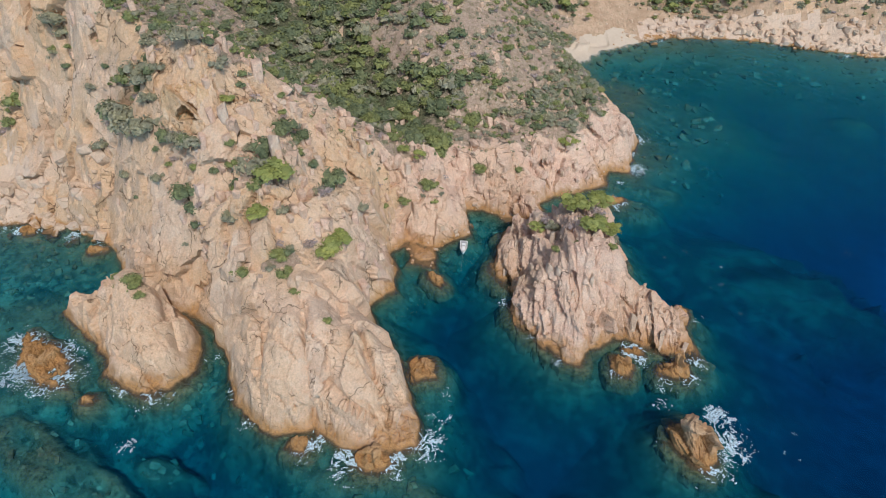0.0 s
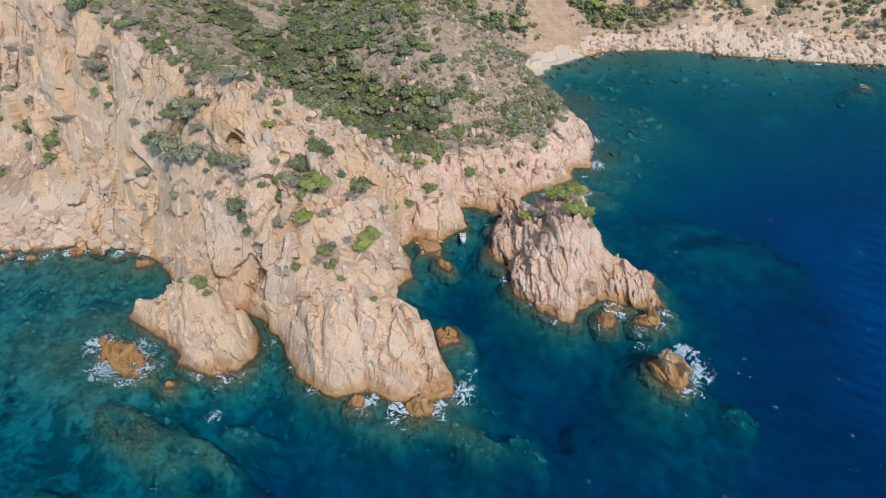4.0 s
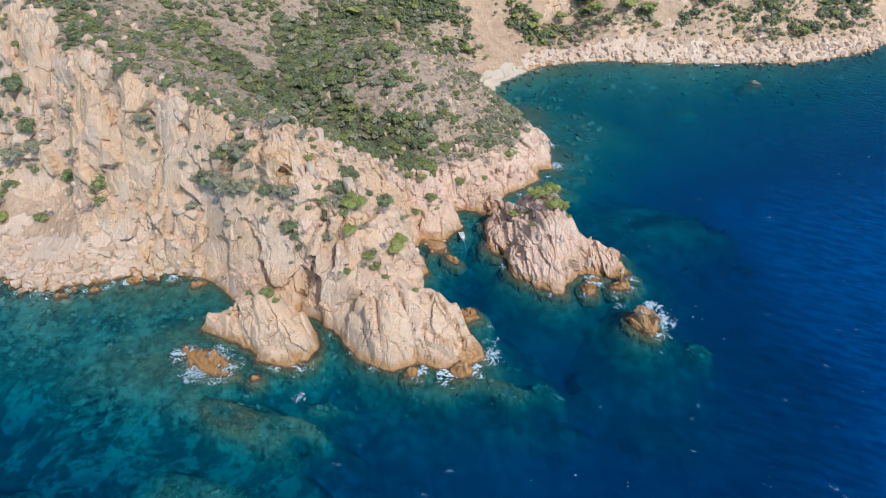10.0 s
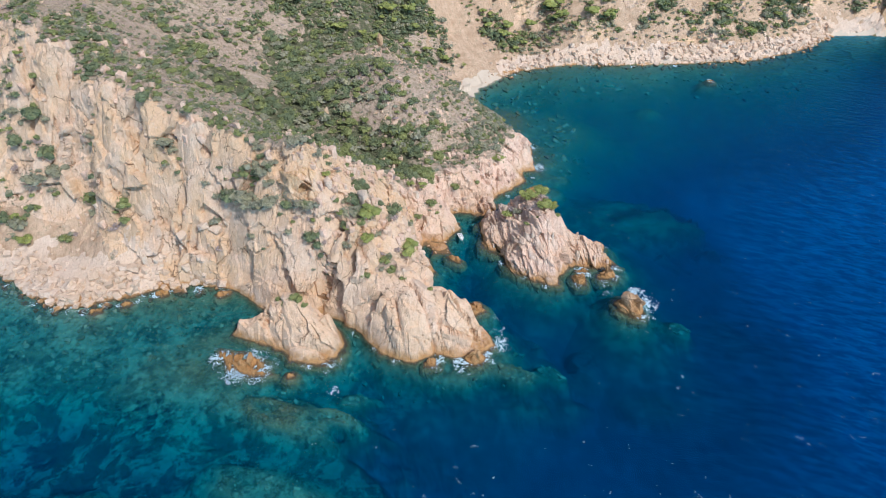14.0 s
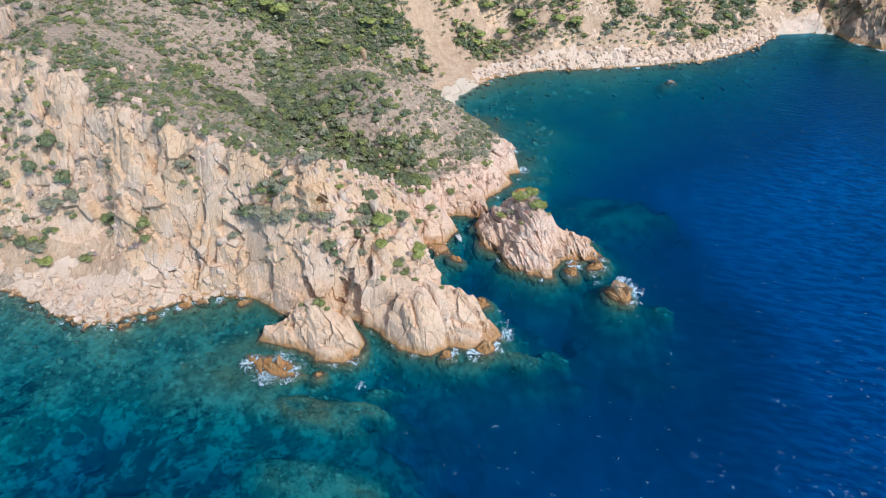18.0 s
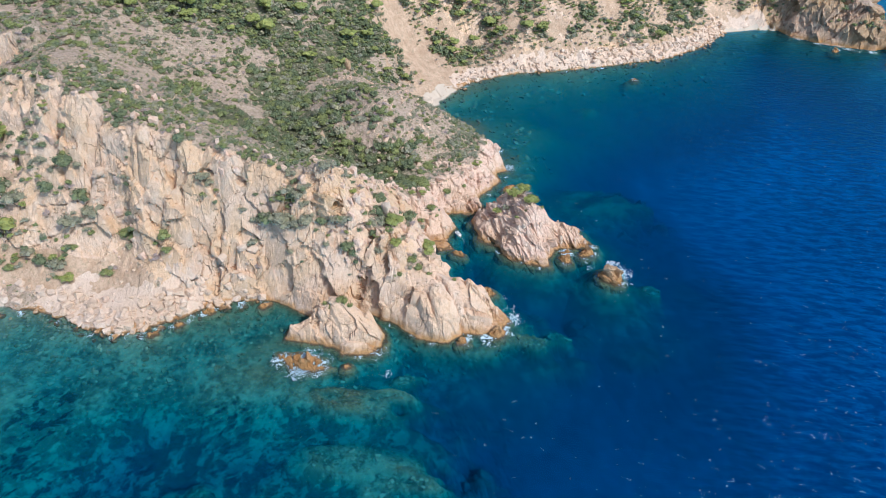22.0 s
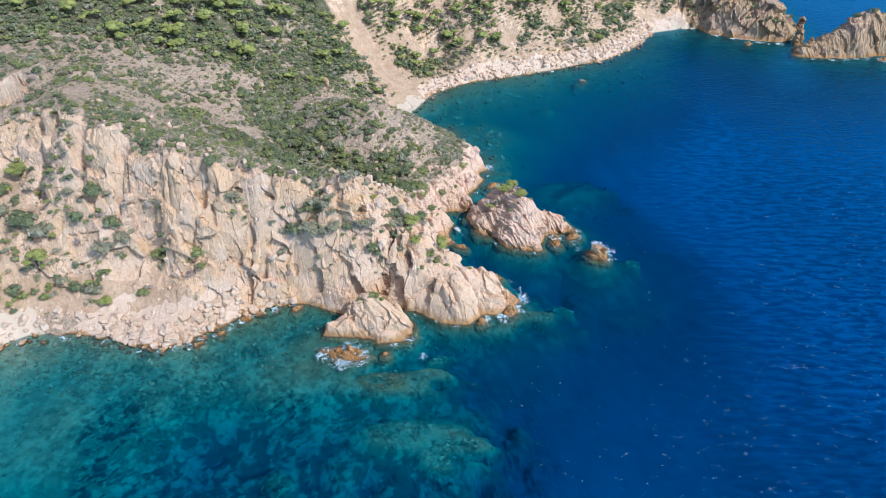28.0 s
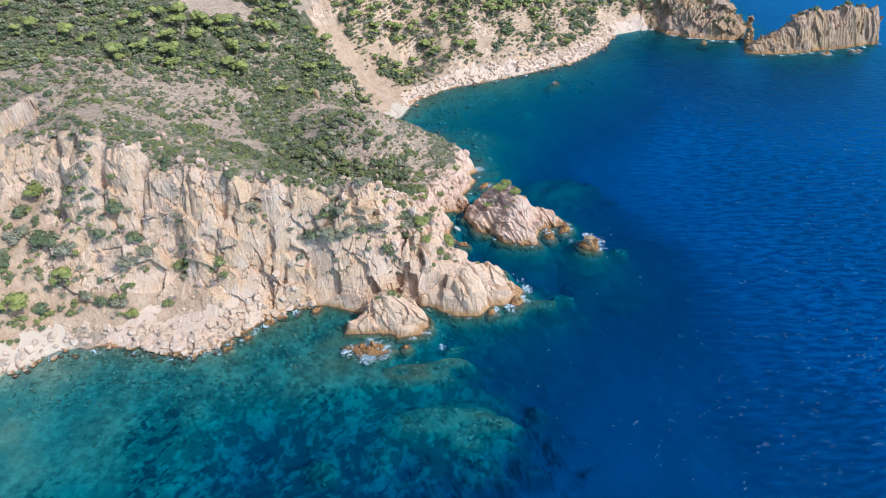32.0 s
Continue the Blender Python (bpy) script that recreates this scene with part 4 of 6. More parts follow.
def boulder_arrays(seed, points=10):
    """An angular block about one metre in radius: the hull of a skewed box and some points between."""
    g = np.random.RandomState(seed)
    box = np.array([(i, j, k) for i in (-1, 1) for j in (-1, 1) for k in (-1, 1)], float) * 0.66
    box += g.uniform(-0.24, 0.24, box.shape)
    more = g.normal(0, 1, (points, 3))
    more *= (0.88 / np.linalg.norm(more, axis=1) ** 0.9)[:, None]
    bm = bmesh.new()
    for q in np.concatenate([box, more]):
        bm.verts.new(q)
    bmesh.ops.convex_hull(bm, input=bm.verts[:])
    bmesh.ops.delete(bm, geom=[q for q in bm.verts if not q.link_faces], context="VERTS")
    bmesh.ops.bevel(bm, geom=[q for q in bm.edges if q.calc_face_angle(0) > 0.5], offset=0.05, segments=1, affect="EDGES")
    bmesh.ops.triangulate(bm, faces=bm.faces[:])
    bm.verts.index_update()
    v = np.array([q.co[:] for q in bm.verts])
    f = np.array([[q.index for q in p.verts] for p in bm.faces])
    bm.free()
    v *= g.uniform(0.8, 1.2, 3) * np.array([1, 1, 0.8])
    return v, f


def raw_mesh(name, verts, faces, mats, index=None, smooth=False):
    """A mesh from arrays; all faces have as many corners."""
    me = bpy.data.meshes.new(name)
    k = faces.shape[1]
    me.vertices.add(len(verts))
    me.vertices.foreach_set("co", np.asarray(verts, np.float32).ravel())
    me.loops.add(faces.size)
    me.loops.foreach_set("vertex_index", faces.ravel().astype(np.int32))
    me.polygons.add(len(faces))
    me.polygons.foreach_set("loop_start", np.arange(0, faces.size, k, dtype=np.int32))
    for m in mats:
        me.materials.append(m)
    if index is not None:
        me.polygons.foreach_set("material_index", np.asarray(index, np.int32))
    me.polygons.foreach_set("use_smooth", np.full(len(faces), smooth))
    me.update(calc_edges=True)
    return me


def broken_rock(name, cx, cy, rx, ry, top, turn, words, mat=None):
    """A low split rock, highest in the middle, its foot under water."""
    g = np.random.RandomState(int(abs(cx) * 13 + cy * 7))
    c, sn = math.cos(radians(turn)), math.sin(radians(turn))

    def at(s, a):
        u, w = s * rx * math.cos(a), s * ry * math.sin(a)
        return cx + c * u - sn * w, cy + sn * u + c * w

    poly = [at(g.uniform(0.85, 1.3), 6.283 * k / 11) for k in range(11)]
    tops = [(cx, cy, top)]
    for k in range(9):
        s = g.uniform(0.35, 0.92)
        tops.append(at(s, 6.283 * (k + g.uniform(0, 0.8)) / 9) + (top * (1.15 - 0.85 * s) * g.uniform(0.35, 1.2) + 0.2,))
    size = min(rx, ry)
    return islet(name, poly, tops, words, "rock", mat or (ROCK_RUST if cx < 200 else ROCK_FAR), 0.16 if cx < 200 else 0.4, int(g.randint(900)), 0.14 + 0.055 * size, 0.55 + 0.12 * min(size, 5), -3.5, (0.35, 0.0), 0.5, 0.6)


broken_rock("islet_rock", 54, 76, 4.2, 5.0, 5.6, 20, "small brown granite sea stack washed by surf")
broken_rock("surf_rock", -91.6, 97.2, 9.4, 4.2, 2.3, -44, "low brown rock ringed with white surf")
for cx, cy, rx, ry, top, turn, words in [(-0.5, 125.5, 3.0, 1.3, 1.8, -50, "low split brown rock in the narrow inlet"), (55.5, 95.5, 3.8, 2.6, 2.4, 10, "brown rock off the foot of the island"),
                                         (43.3, 97, 2.2, 3.0, 3.0, 0, "brown boulder at the foot of the island"), (47, 101, 2.6, 1.2, 1.0, -10, "low brown rock at the foot of the island"), (61, 113, 3.4, 2.4, 2.6, 10, "rounded brown rock beside the island"),
                                         (-3.0, 95.5, 3.6, 3.2, 2.8, 20, "rust-brown rock beside the headland toe"), (-12.9, 72.0, 3.8, 2.4, 2.6, -10, "round pale boulder at the headland toe"), (-28.3, 75, 2.4, 1.6, 1.2, 0, "small brown rock at the headland toe"),
                                         (54, 161, 4.2, 2.0, 1.2, 10, "low rust-red rock in white surf behind the island"), (26, 155, 6.5, 4.0, 6.0, 15, "heap of split pink blocks under the cape"), (-76.8, 86, 1.5, 1.0, 0.8, 0, "small brown rock just above water"), (-95, 136, 2.6, 1.6, 1.6, 0, "brown rock at the foot of the cliff"),
                                         (436, 173, 6.0, 4.0, 12.0, 0, "pointed rock between headland and island"), (474, 192, 4.0, 3.5, 13.0, 0, "needle rock behind the far headland"), (396, 198, 4.0, 2.2, 2.5, 30, "low rock off the far headland"), (463, 108, 5.0, 2.5, 1.2, -30, "low rock in surf off the far island"),
                                         (492, 92, 6.0, 2.2, 1.0, -30, "flat rock in surf off the far island"), (545, 175, 8.0, 2.5, 1.6, -30, "low rock out in the open sea"), (214, 234, 2.4, 1.4, 0.25, 0, "low rock awash in the bay"),
                                         (-118, 144, 2.6, 1.8, 1.4, 0, "rounded rock at the cliff foot"), (-131, 142, 1.8, 1.3, 0.9, 0, "small rock awash off the boulders"), (-142, 142, 2.2, 1.2, 0.8, 0, "low rock awash off the boulders")]:
    broken_rock("shore_rock", cx, cy, rx, ry, top, turn, words, ROCK_PINK if top == 6.0 else None)

# ---- the sea ----
sea_mesh = bpy.data.meshes.new("sea")
sea_mesh.from_pydata([(-3500, -3500, 0), (3500, -3500, 0), (3500, 3500, 0), (-3500, 3500, 0)], [], [(0, 1, 2, 3)])
sea_mesh.materials.append(WATER)
tagged(new("water", sea_mesh), "clear blue sea rippled by a light breeze", "water", kind="structure")


def foam_cells(x, y, step):
    """Lacy foam on a grid of cells: which cells are foam, by weight."""
    p = np.stack([x, y, x * 0], 1)
    q = p + 0.8 * np.stack([value_noise(p / 1.6, 93), value_noise(p / 1.6, 94), x * 0], 1)
    web = np.maximum(1 - 4.0 * np.abs(fbm(q / 2.2, 91, 3, 0.5)), 0.9 - 4.5 * np.abs(fbm(q / 0.9, 92, 3, 0.5)))
    speck = value_noise(p / 0.25, 95)
    return web, speck


# surf where the swell breaks: x, y, reach, strength
SURF = [(-91, 96, 12, 1.0), (-99, 102, 6, 1.0), (-85, 92, 7, 0.9), (-94, 91, 6, 0.9), (-60, 85, 4, 0.7), (-72, 89, 4, 0.6), (-26, 74, 5, 0.8), (-18, 71, 6, 0.9), (-10, 71, 6, 0.9), (-2, 75, 6, 0.9), (1, 81, 4, 0.7), (3, 88, 3, 0.5),
        (61, 76, 8, 1.0), (57, 70, 5, 0.9), (62, 82, 5, 0.8), (47, 100, 5, 0.9), (42, 94, 4, 0.6), (58, 93, 4, 0.8), (61, 97, 4, 0.7), (65, 111, 3, 0.6), (16, 117, 2.5, 0.7), (54, 160, 6, 0.9)]
SURF += [(66, 178, 5, 0.9), (71, 197, 5, 0.8), (66, 187, 4, 0.8), (40, 161, 3, 0.6), (-112, 146, 5, 0.9), (-121, 144, 4, 0.7), (-104, 142, 4, 0.6), (-140, 143, 4, 0.6), (-150, 145, 4, 0.7), (-158, 148, 4, 0.6),
         (-52, 98, 3, 0.7), (-176, 169, 4, 0.6), (-126, 143, 4, 0.7), (-134, 142, 3, 0.7), (-146, 143, 4, 0.7), (-95, 137, 4, 0.7), (-165, 154, 4, 0.6), (-190, 182, 4, 0.6), (-205, 191, 5, 0.5), (425, 134, 5, 0.9), (463, 108, 9, 1.0), (492, 92, 10, 1.0), (445, 123, 5, 0.8), (530, 84, 6, 0.8), (398, 200, 6, 0.8), (412, 190, 6, 0.7), (214, 234, 5, 1.0), (-64, 74, 3, 0.8)]
SURF += [(-63, 86, 5, 0.8), (-70, 88, 3, 0.7), (-88, 101, 4, 0.8), (100, 281, 3, 0.7), (128, 282, 3, 0.6), (150, 279, 4, 0.7), (178, 268, 3, 0.7), (206, 260, 4, 0.7), (232, 254, 3, 0.6), (52, 91, 4, 0.8), (50, 86, 3, 0.7), (28, 97, 3, 0.7), (22, 105, 3, 0.6), (30, 155, 3, 0.6),
         (58, 171, 3, 0.8), (-40, 80, 4, 0.7), (-46, 88, 3, 0.6), (414, 147, 6, 0.9), (436, 129, 6, 0.9), (454, 119, 6, 0.9), (476, 108, 6, 0.8), (510, 92, 6, 0.8), (390, 228, 5, 0.9), (396, 214, 5, 0.9), (408, 196, 5, 0.9), (420, 182, 5, 0.8)]
fv, ff = [], []
for sx0, sy0, reach, strong in SURF:
    step = 0.12 if sx0 < 200 else 0.4
    ax = np.arange(sx0 - reach, sx0 + reach, step)
    ay = np.arange(sy0 - reach, sy0 + reach, step)
    cx, cy = (v.ravel() for v in np.meshgrid(ax, ay))
    web, speck = foam_cells(cx, cy, step)
    w = strong * (1 - np.hypot(cx - sx0, cy - sy0) / reach) + 0.25 * value_noise(np.stack([cx / 2.5, cy / 2.5, cx * 0], 1), 99)
    on = (w > 0.0) & (1.75 * w + 0.8 * np.clip(web, -1, 1) + 0.3 * speck > 1.22 + 0.2 * np.random.RandomState(7).rand(len(w)))
    cx, cy = cx[on], cy[on]
    n = len(cx)
    j = np.random.RandomState(int(sx0 + 1000)).uniform(-0.3, 0.3, (n, 4, 2)) * step
    q = np.stack([np.stack([cx + dx * step, cy + dy * step], 1) for dx, dy in ((0, 0), (1, 0), (1, 1), (0, 1))], 1) + j
    z = np.full((n, 4, 1), 0.05)
    start = sum(len(v) for v in fv)
    fv.append(np.concatenate([q, z], 2).reshape(-1, 3))
    ff.append(np.arange(4 * n).reshape(-1, 4) + start)
FOAM = plain("sea_foam", (0.64, 0.85, 1.0), 0.6, 0.3, 0.08, 2.0)
froth = FOAM.node_tree
lace = froth.nodes.new("ShaderNodeTexNoise")
lace.inputs["Scale"].default_value, lace.inputs["Detail"].default_value = 2.2, 5
place = froth.nodes.new("ShaderNodeNewGeometry")
froth.links.new(place.outputs["Position"], lace.inputs["Vector"])
thin = froth.nodes.new("ShaderNodeMapRange")
for i, v in enumerate((0.34, 0.54, 0.4, 1.0)):
    thin.inputs[1 + i].default_value = v
froth.links.new(lace.outputs[0], thin.inputs[0])
froth.links.new(thin.outputs[0], next(n for n in froth.nodes if n.type == "BSDF_PRINCIPLED").inputs["Alpha"])
tagged(new("surf_foam", raw_mesh("surf_foam", np.concatenate(fv), np.concatenate(ff), [FOAM])), "white lacy foam where swell breaks on rocks", "foam", kind="stuff")

# whitecaps, along with sun glints put in as flat white slivers
g = np.random.RandomState(5)
wx, wy = g.uniform(-150, 480, 5200), g.uniform(-140, 150, 5200)
ok = (shore_distance(wx, wy, SHORE) < -25) & (g.rand(5200) < 0.10 + 0.90 * np.clip((45 - wy) / 80, 0, 1)) & (wx + wy * 0.4 > -60)
wx, wy = wx[ok], wy[ok]
fv, ff = [], []
for k in range(len(wx)):
    run, heading = g.uniform(0.2, 1.1), g.normal(-0.55, 0.3)
    for _ in range(g.randint(1, 6)):
        a, l, w = heading + g.normal(0, 0.25), g.uniform(0.10, 0.40), g.uniform(0.03, 0.065)
        along, off = g.normal(0, run), g.normal(0, 0.25)
        ox, oy = wx[k] + along * math.cos(heading) - off * math.sin(heading), wy[k] + along * math.sin(heading) + off * math.cos(heading)
        c, s = math.cos(a), math.sin(a)
        fv += [(ox + c * u - s * v, oy + s * u + c * v, 0.05) for u, v in ((-l, 0), (0, -w), (l, 0), (0, w))]
        ff.append(range(len(fv) - 4, len(fv)))
tagged(new("whitecap", raw_mesh("whitecap", np.array(fv), np.array([list(f) for f in ff]), [plain("fleck", (0.66, 0.95, 1.0), 0.6, 0.2, 0.1, 1.0)])), "scattered small white flecks of foam and painted sun glints on the open sea", "foam", kind="stuff")


# ---- plants ----
def crown_arrays(seed, leaves=120, leaf=0.26, lobes=6, flat=0.75, spread=0.55, lift=0.35, core=0.74, whole=True):
    """Vertices and quads of a crown one metre in radius: leaf sprays over several lobes, with a darker heart."""
    g = np.random.RandomState(seed)
    ang = g.uniform(0, 6.283, lobes)
    rad = spread * np.sqrt(g.uniform(0.05, 1, lobes))
    c = np.stack([rad * np.cos(ang), rad * np.sin(ang), g.uniform(0.6, 1.2, lobes) * lift], 1)
    r = g.uniform(0.28, 0.54, lobes)
    v, f = [], []
    octa = [(1, 0, 0), (0, 1, 0), (-1, 0, 0), (0, -1, 0), (0, 0, 1), (0, 0, -1)]
    unit, cut, faces = [np.array(q, float) for q in octa], {}, []

    def half(i, j):
        key = (min(i, j), max(i, j))
        if key not in cut:
            q = unit[i] + unit[j]
            unit.append(q / np.linalg.norm(q))
            cut[key] = len(unit) - 1
        return cut[key]

    for a in range(4):
        for tip in (4, 5):
            i, j, k = (a, (a + 1) % 4, tip) if tip == 4 else ((a + 1) % 4, a, tip)
            ij, jk, ki = half(i, j), half(j, k), half(k, i)
            faces += [(i, ij, ki), (ij, j, jk), (ki, jk, k), (ij, jk, ki)]
    if not whole:
        unit = unit[:6]
        faces = [(a, (a + 1) % 4, 4) for a in range(4)] + [((a + 1) % 4, a, 5) for a in range(4)]
    unit = np.array(unit)
    for k in range(lobes):
        s = len(v)
        spun = unit @ np.array(Euler(tuple(g.uniform(0, 6.283, 3))).to_matrix()).T
        v += list(c[k] + spun * r[k] * core * g.uniform(0.7, 1.25, (len(unit), 1)) * np.array([1, 1, flat]))
        f += [(s + a, s + b, s + d, s + d) for a, b, d in faces]
    heart = len(f)
    for _ in range(leaves):
        k = g.randint(lobes)
        d = g.normal(0, 1, 3)
        d[2] = abs(d[2]) * 1.1 - 0.25
        d /= np.linalg.norm(d)
        p = c[k] + d * r[k] * g.uniform(0.72, 1.2) * np.array([1, 1, flat])
        n = d + g.normal(0, 0.55, 3) + np.array([0, 0, 0.35])
        n /= np.linalg.norm(n)
        t = np.cross(n, g.normal(0, 1, 3))
        t /= np.linalg.norm(t)
        b = np.cross(n, t)
        w, h = leaf * g.uniform(0.5, 1.1), leaf * g.uniform(0.35, 0.8)
        s = len(v)
        v += [p - t * w, p - b * h + n * h * 0.3, p + t * w, p + b * h * g.uniform(0.6, 1.2)]
        f.append((s, s + 1, s + 2, s + 3))
    return np.array(v), f, heart


def quads_to_mesh(name, v, f, mat):
    bm = bmesh.new()
    vs = [bm.verts.new(p) for p in v]
    for q in f:
        bm.faces.new([vs[i] for i in dict.fromkeys(q)])
    me = bpy.data.meshes.new(name)
    bm.to_mesh(me)
    bm.free()
    me.materials.append(mat)
    return me


def limb(bm, a, b, ra, rb, sides=6):
    """A tapered round limb from a to b."""
    a, b = Vector(a), Vector(b)
    m = (b - a).to_track_quat("Z", "Y").to_matrix()
    rings = [[bm.verts.new(p + m @ Vector((r * math.cos(2 * math.pi * k / sides), r * math.sin(2 * math.pi * k / sides), 0))) for k in range(sides)] for p, r in ((a, ra), (b, rb))]
    for k in range(sides):
        bm.faces.new([rings[0][k], rings[0][(k + 1) % sides], rings[1][(k + 1) % sides], rings[1][k]])
    bm.faces.new(rings[1])


def part(name, bm, material, parent, label=""):
    me = bpy.data.meshes.new(name)
    bm.to_mesh(me)
    bm.free()
    me.materials.append(material)
    ob = new(name, me)
    ob.parent = parent
    return tagged(ob, label)


KINDS = {
    "dark": (LEAF_DARK, dict(leaves=340, leaf=0.10, lobes=10, flat=0.95, lift=0.45)),
    "grey": (LEAF_GREY, dict(leaves=340, leaf=0.095, lobes=10, flat=0.88, spread=0.6, lift=0.42, core=0.66)),
    "green": (LEAF_GREEN, dict(leaves=330, leaf=0.10, lobes=9, flat=0.85, lift=0.4)),
    "dry": (LEAF_DRY, dict(leaves=300, leaf=0.08, lobes=8, flat=0.7, spread=0.6, core=0.45)),
    "pine": (LEAF_PINE, dict(leaves=380, leaf=0.09, lobes=13, flat=0.42, spread=0.74, lift=0.55)),
}
LABELS = {
    "dark": ("dense dark green shrub on stony ground", "shrub"), "grey": ("grey-green shrub on stony ground", "shrub"), "green": ("fresh green shrub growing on the rock", "shrub"),
    "dry": ("leafless grey-brown shrub drying on the slope", "shrub"), "pine": ("yellow-green pine with a flat crown", "pine tree"),
}


def make_plant(kind, seed):
    """A shrub or small pine one metre in crown radius: an Empty with stem and crown."""
    mat, how = KINDS[kind]
    name = "pine_tree" if kind == "pine" else "shrub"
    root = tagged(new(name), LABELS[kind][0], LABELS[kind][1], group="pines on the rocks" if kind == "pine" else "shrubs on the slopes")
    v, f, _ = crown_arrays(seed, **how)
    g = random.Random(seed)
    up = 0.55 if kind == "pine" else 0.12
    v[:, 2] += up
    crown = new("crown", quads_to_mesh("crown", v, f, mat))
    crown.parent = root
    bm = bmesh.new()
    if kind == "pine":
        limb(bm, (0, 0, -0.3), (0.05, 0.03, up), 0.09, 0.06)
        for k in range(5):
            a = k * 1.26 + g.uniform(-0.3, 0.3)
            limb(bm, (0.05, 0.03, up * g.uniform(0.6, 1.0)), (0.5 * math.cos(a), 0.5 * math.sin(a), up + 0.4), 0.045, 0.015, 5)
        part("trunk", bm, BARK, root)
    else:
        for k in range(4):
            a = k * 1.6 + g.uniform(-0.4, 0.4)
            limb(bm, (0, 0, -0.25), (0.3 * math.cos(a), 0.3 * math.sin(a), 0.4), 0.05, 0.02, 5)
        part("stem", bm, BARK, root)
    return root


def ground_at(x, y, pick=None):
    """The point of the surface over (x, y), by the nearest point of its grid."""
    if pick:
        px, py, pz = ISLETS[pick]
        k = np.argmin((px - x) ** 2 + (py - y) ** 2)
        return float(px.flat[k]), float(py.flat[k]), float(pz.flat[k])
    i = min(len(gx) - 1, int(np.searchsorted(gx, x)))
    j = min(len(gy) - 1, int(np.searchsorted(gy, y)))
    return float(TX[j, i]), float(TY[j, i]), float(TZ[j, i])


# plants that stand out, by kind: x, y, crown radius
PLANTS = {
    "dark": [(-84, 149, 5), (-107, 180, 3.4), (-153, 213, 5), (-152, 205, 4), (-184, 232, 6), (-163, 214, 4.2), (-200, 213, 3.5), (-177, 199, 3.1), (-204, 237, 4), (-58, 123, 3), (-37, 136, 3.2),
             (-187, 251, 4.2), (-45, 122, 2.7), (-57, 121, 2.7), (-41, 129, 3), (-26, 129, 3.4), (-33, 138, 2.6), (-34, 109, 1.6), (-65, 133, 3), (-58, 130, 2), (-72, 146, 2.6), (-76, 132, 1)],
    "grey": [(-74, 148, 4), (-77, 144, 4.4), (-80, 146, 3.6), (-71, 142, 3.2), (-63, 134, 2.8), (-88, 152, 3.0), (-60, 131, 2.4), (-76, 141, 4.4), (-70, 137, 3.6), (-104, 171, 3.4), (-133, 195, 2.6), (-159, 202, 5), (-148, 198, 4), (-178, 222, 5), (-194, 243, 6), (-181, 205, 3), (-170, 193, 3.8), (-43, 126, 3.6), (-163, 222, 2.5),
             (-57, 141, 3.4), (-50, 139, 2.3), (-56, 129, 3), (-102, 168, 2.4), (-92, 157, 1.7), (-35, 116, 1.6), (-20, 129, 1.7)],
    "green": [(-138, 188, 5), (-152, 180, 2.8), (-190, 204, 2.6), (-35, 108, 2.4), (-42, 106, 1.9), (-34, 104, 1.8), (-31, 100, 1.3), (-23, 92, 1.1), (-10, 146, 1.9), (-3, 149, 2.4), (23, 162, 1.4), (12, 160, 2.2),
              (-126, 173, 4.2), (-41, 117, 1.9), (-5, 223, 2.2), (-1, 216, 2.0), (-3, 205, 2.8), (2, 203, 2.2), (-33, 219, 1.7), (13, 191, 2.4), (18, 189, 2.0), (6, 211, 1.8), (22, 200, 2.0), (-46, 143, 1.2), (-39, 145, 1.2), (-1, 146, 1.3), (-15, 142, 1.2)],
    "pine": [(-186, 216, 5), (-177, 254, 5), (-209, 218, 6), (-168, 185, 2.5), (-37, 121, 3.6), (-40, 112, 2.1), (-26, 113, 3.2), (-24, 116, 2.4), (-6, 153, 2), (-21, 150, 1.5), (-49, 135, 1.4), (-10, 156, 1.6), (41, 175, 2.6)],
    "dry": [(-51, 119, 3.6), (-48, 121, 2.4), (-30, 112, 2.0)],
}
ON_ISLETS = [("rock_island", "pine", 35, 132, 3.9), ("rock_island", "pine", 41, 132, 3.6), ("rock_island", "pine", 38.5, 122, 3.8), ("rock_island", "pine", 43, 125, 2.8), ("rock_island", "dry", 36, 127, 2.6), ("rock_island", "dry", 40, 127, 2.2), ("rock_island", "pine", 26, 133, 2.2), ("rock_island", "grey", 45, 129, 2.4),
             ("rock_island", "dry", 33, 126, 2.8), ("rock_island", "dry", 29, 134, 2.4), ("rock_island", "grey", 30, 131, 2.4), ("rock_island", "green", 33, 119, 1.4), ("rock_island", "green", 42, 118, 1.4),
             ("rock_island", "green", 29, 120, 1.4), ("sea_rock", "green", -69, 106, 2.9), ("sea_rock", "green", -73, 108, 2.6), ("sea_rock", "green", -67, 103, 1.5), ("sea_rock", "green", -75, 110, 1.4),
             ("far_island", "dark", 455, 140, 4), ("far_island", "dark", 470, 133, 4.5), ("far_island", "dark", 485, 126, 4), ("far_island", "green", 500, 117, 3.5), ("far_island", "dark", 512, 111, 3)]
ON_ISLETS += [("far_island", ("dark", "green", "grey")[k % 3], 436 + 4.4 * k, 153 - 2.55 * k + 3 * math.sin(5.1 * k), 1.6 + 0.9 * math.sin(2.3 * k) ** 2) for k in range(22)]
BASE = {k: [make_plant(k, 10 * n + 3 + len(k)) for n in range(3)] for k in KINDS}
used_base = {k: [False] * 3 for k in KINDS}
pick = random.Random(8)


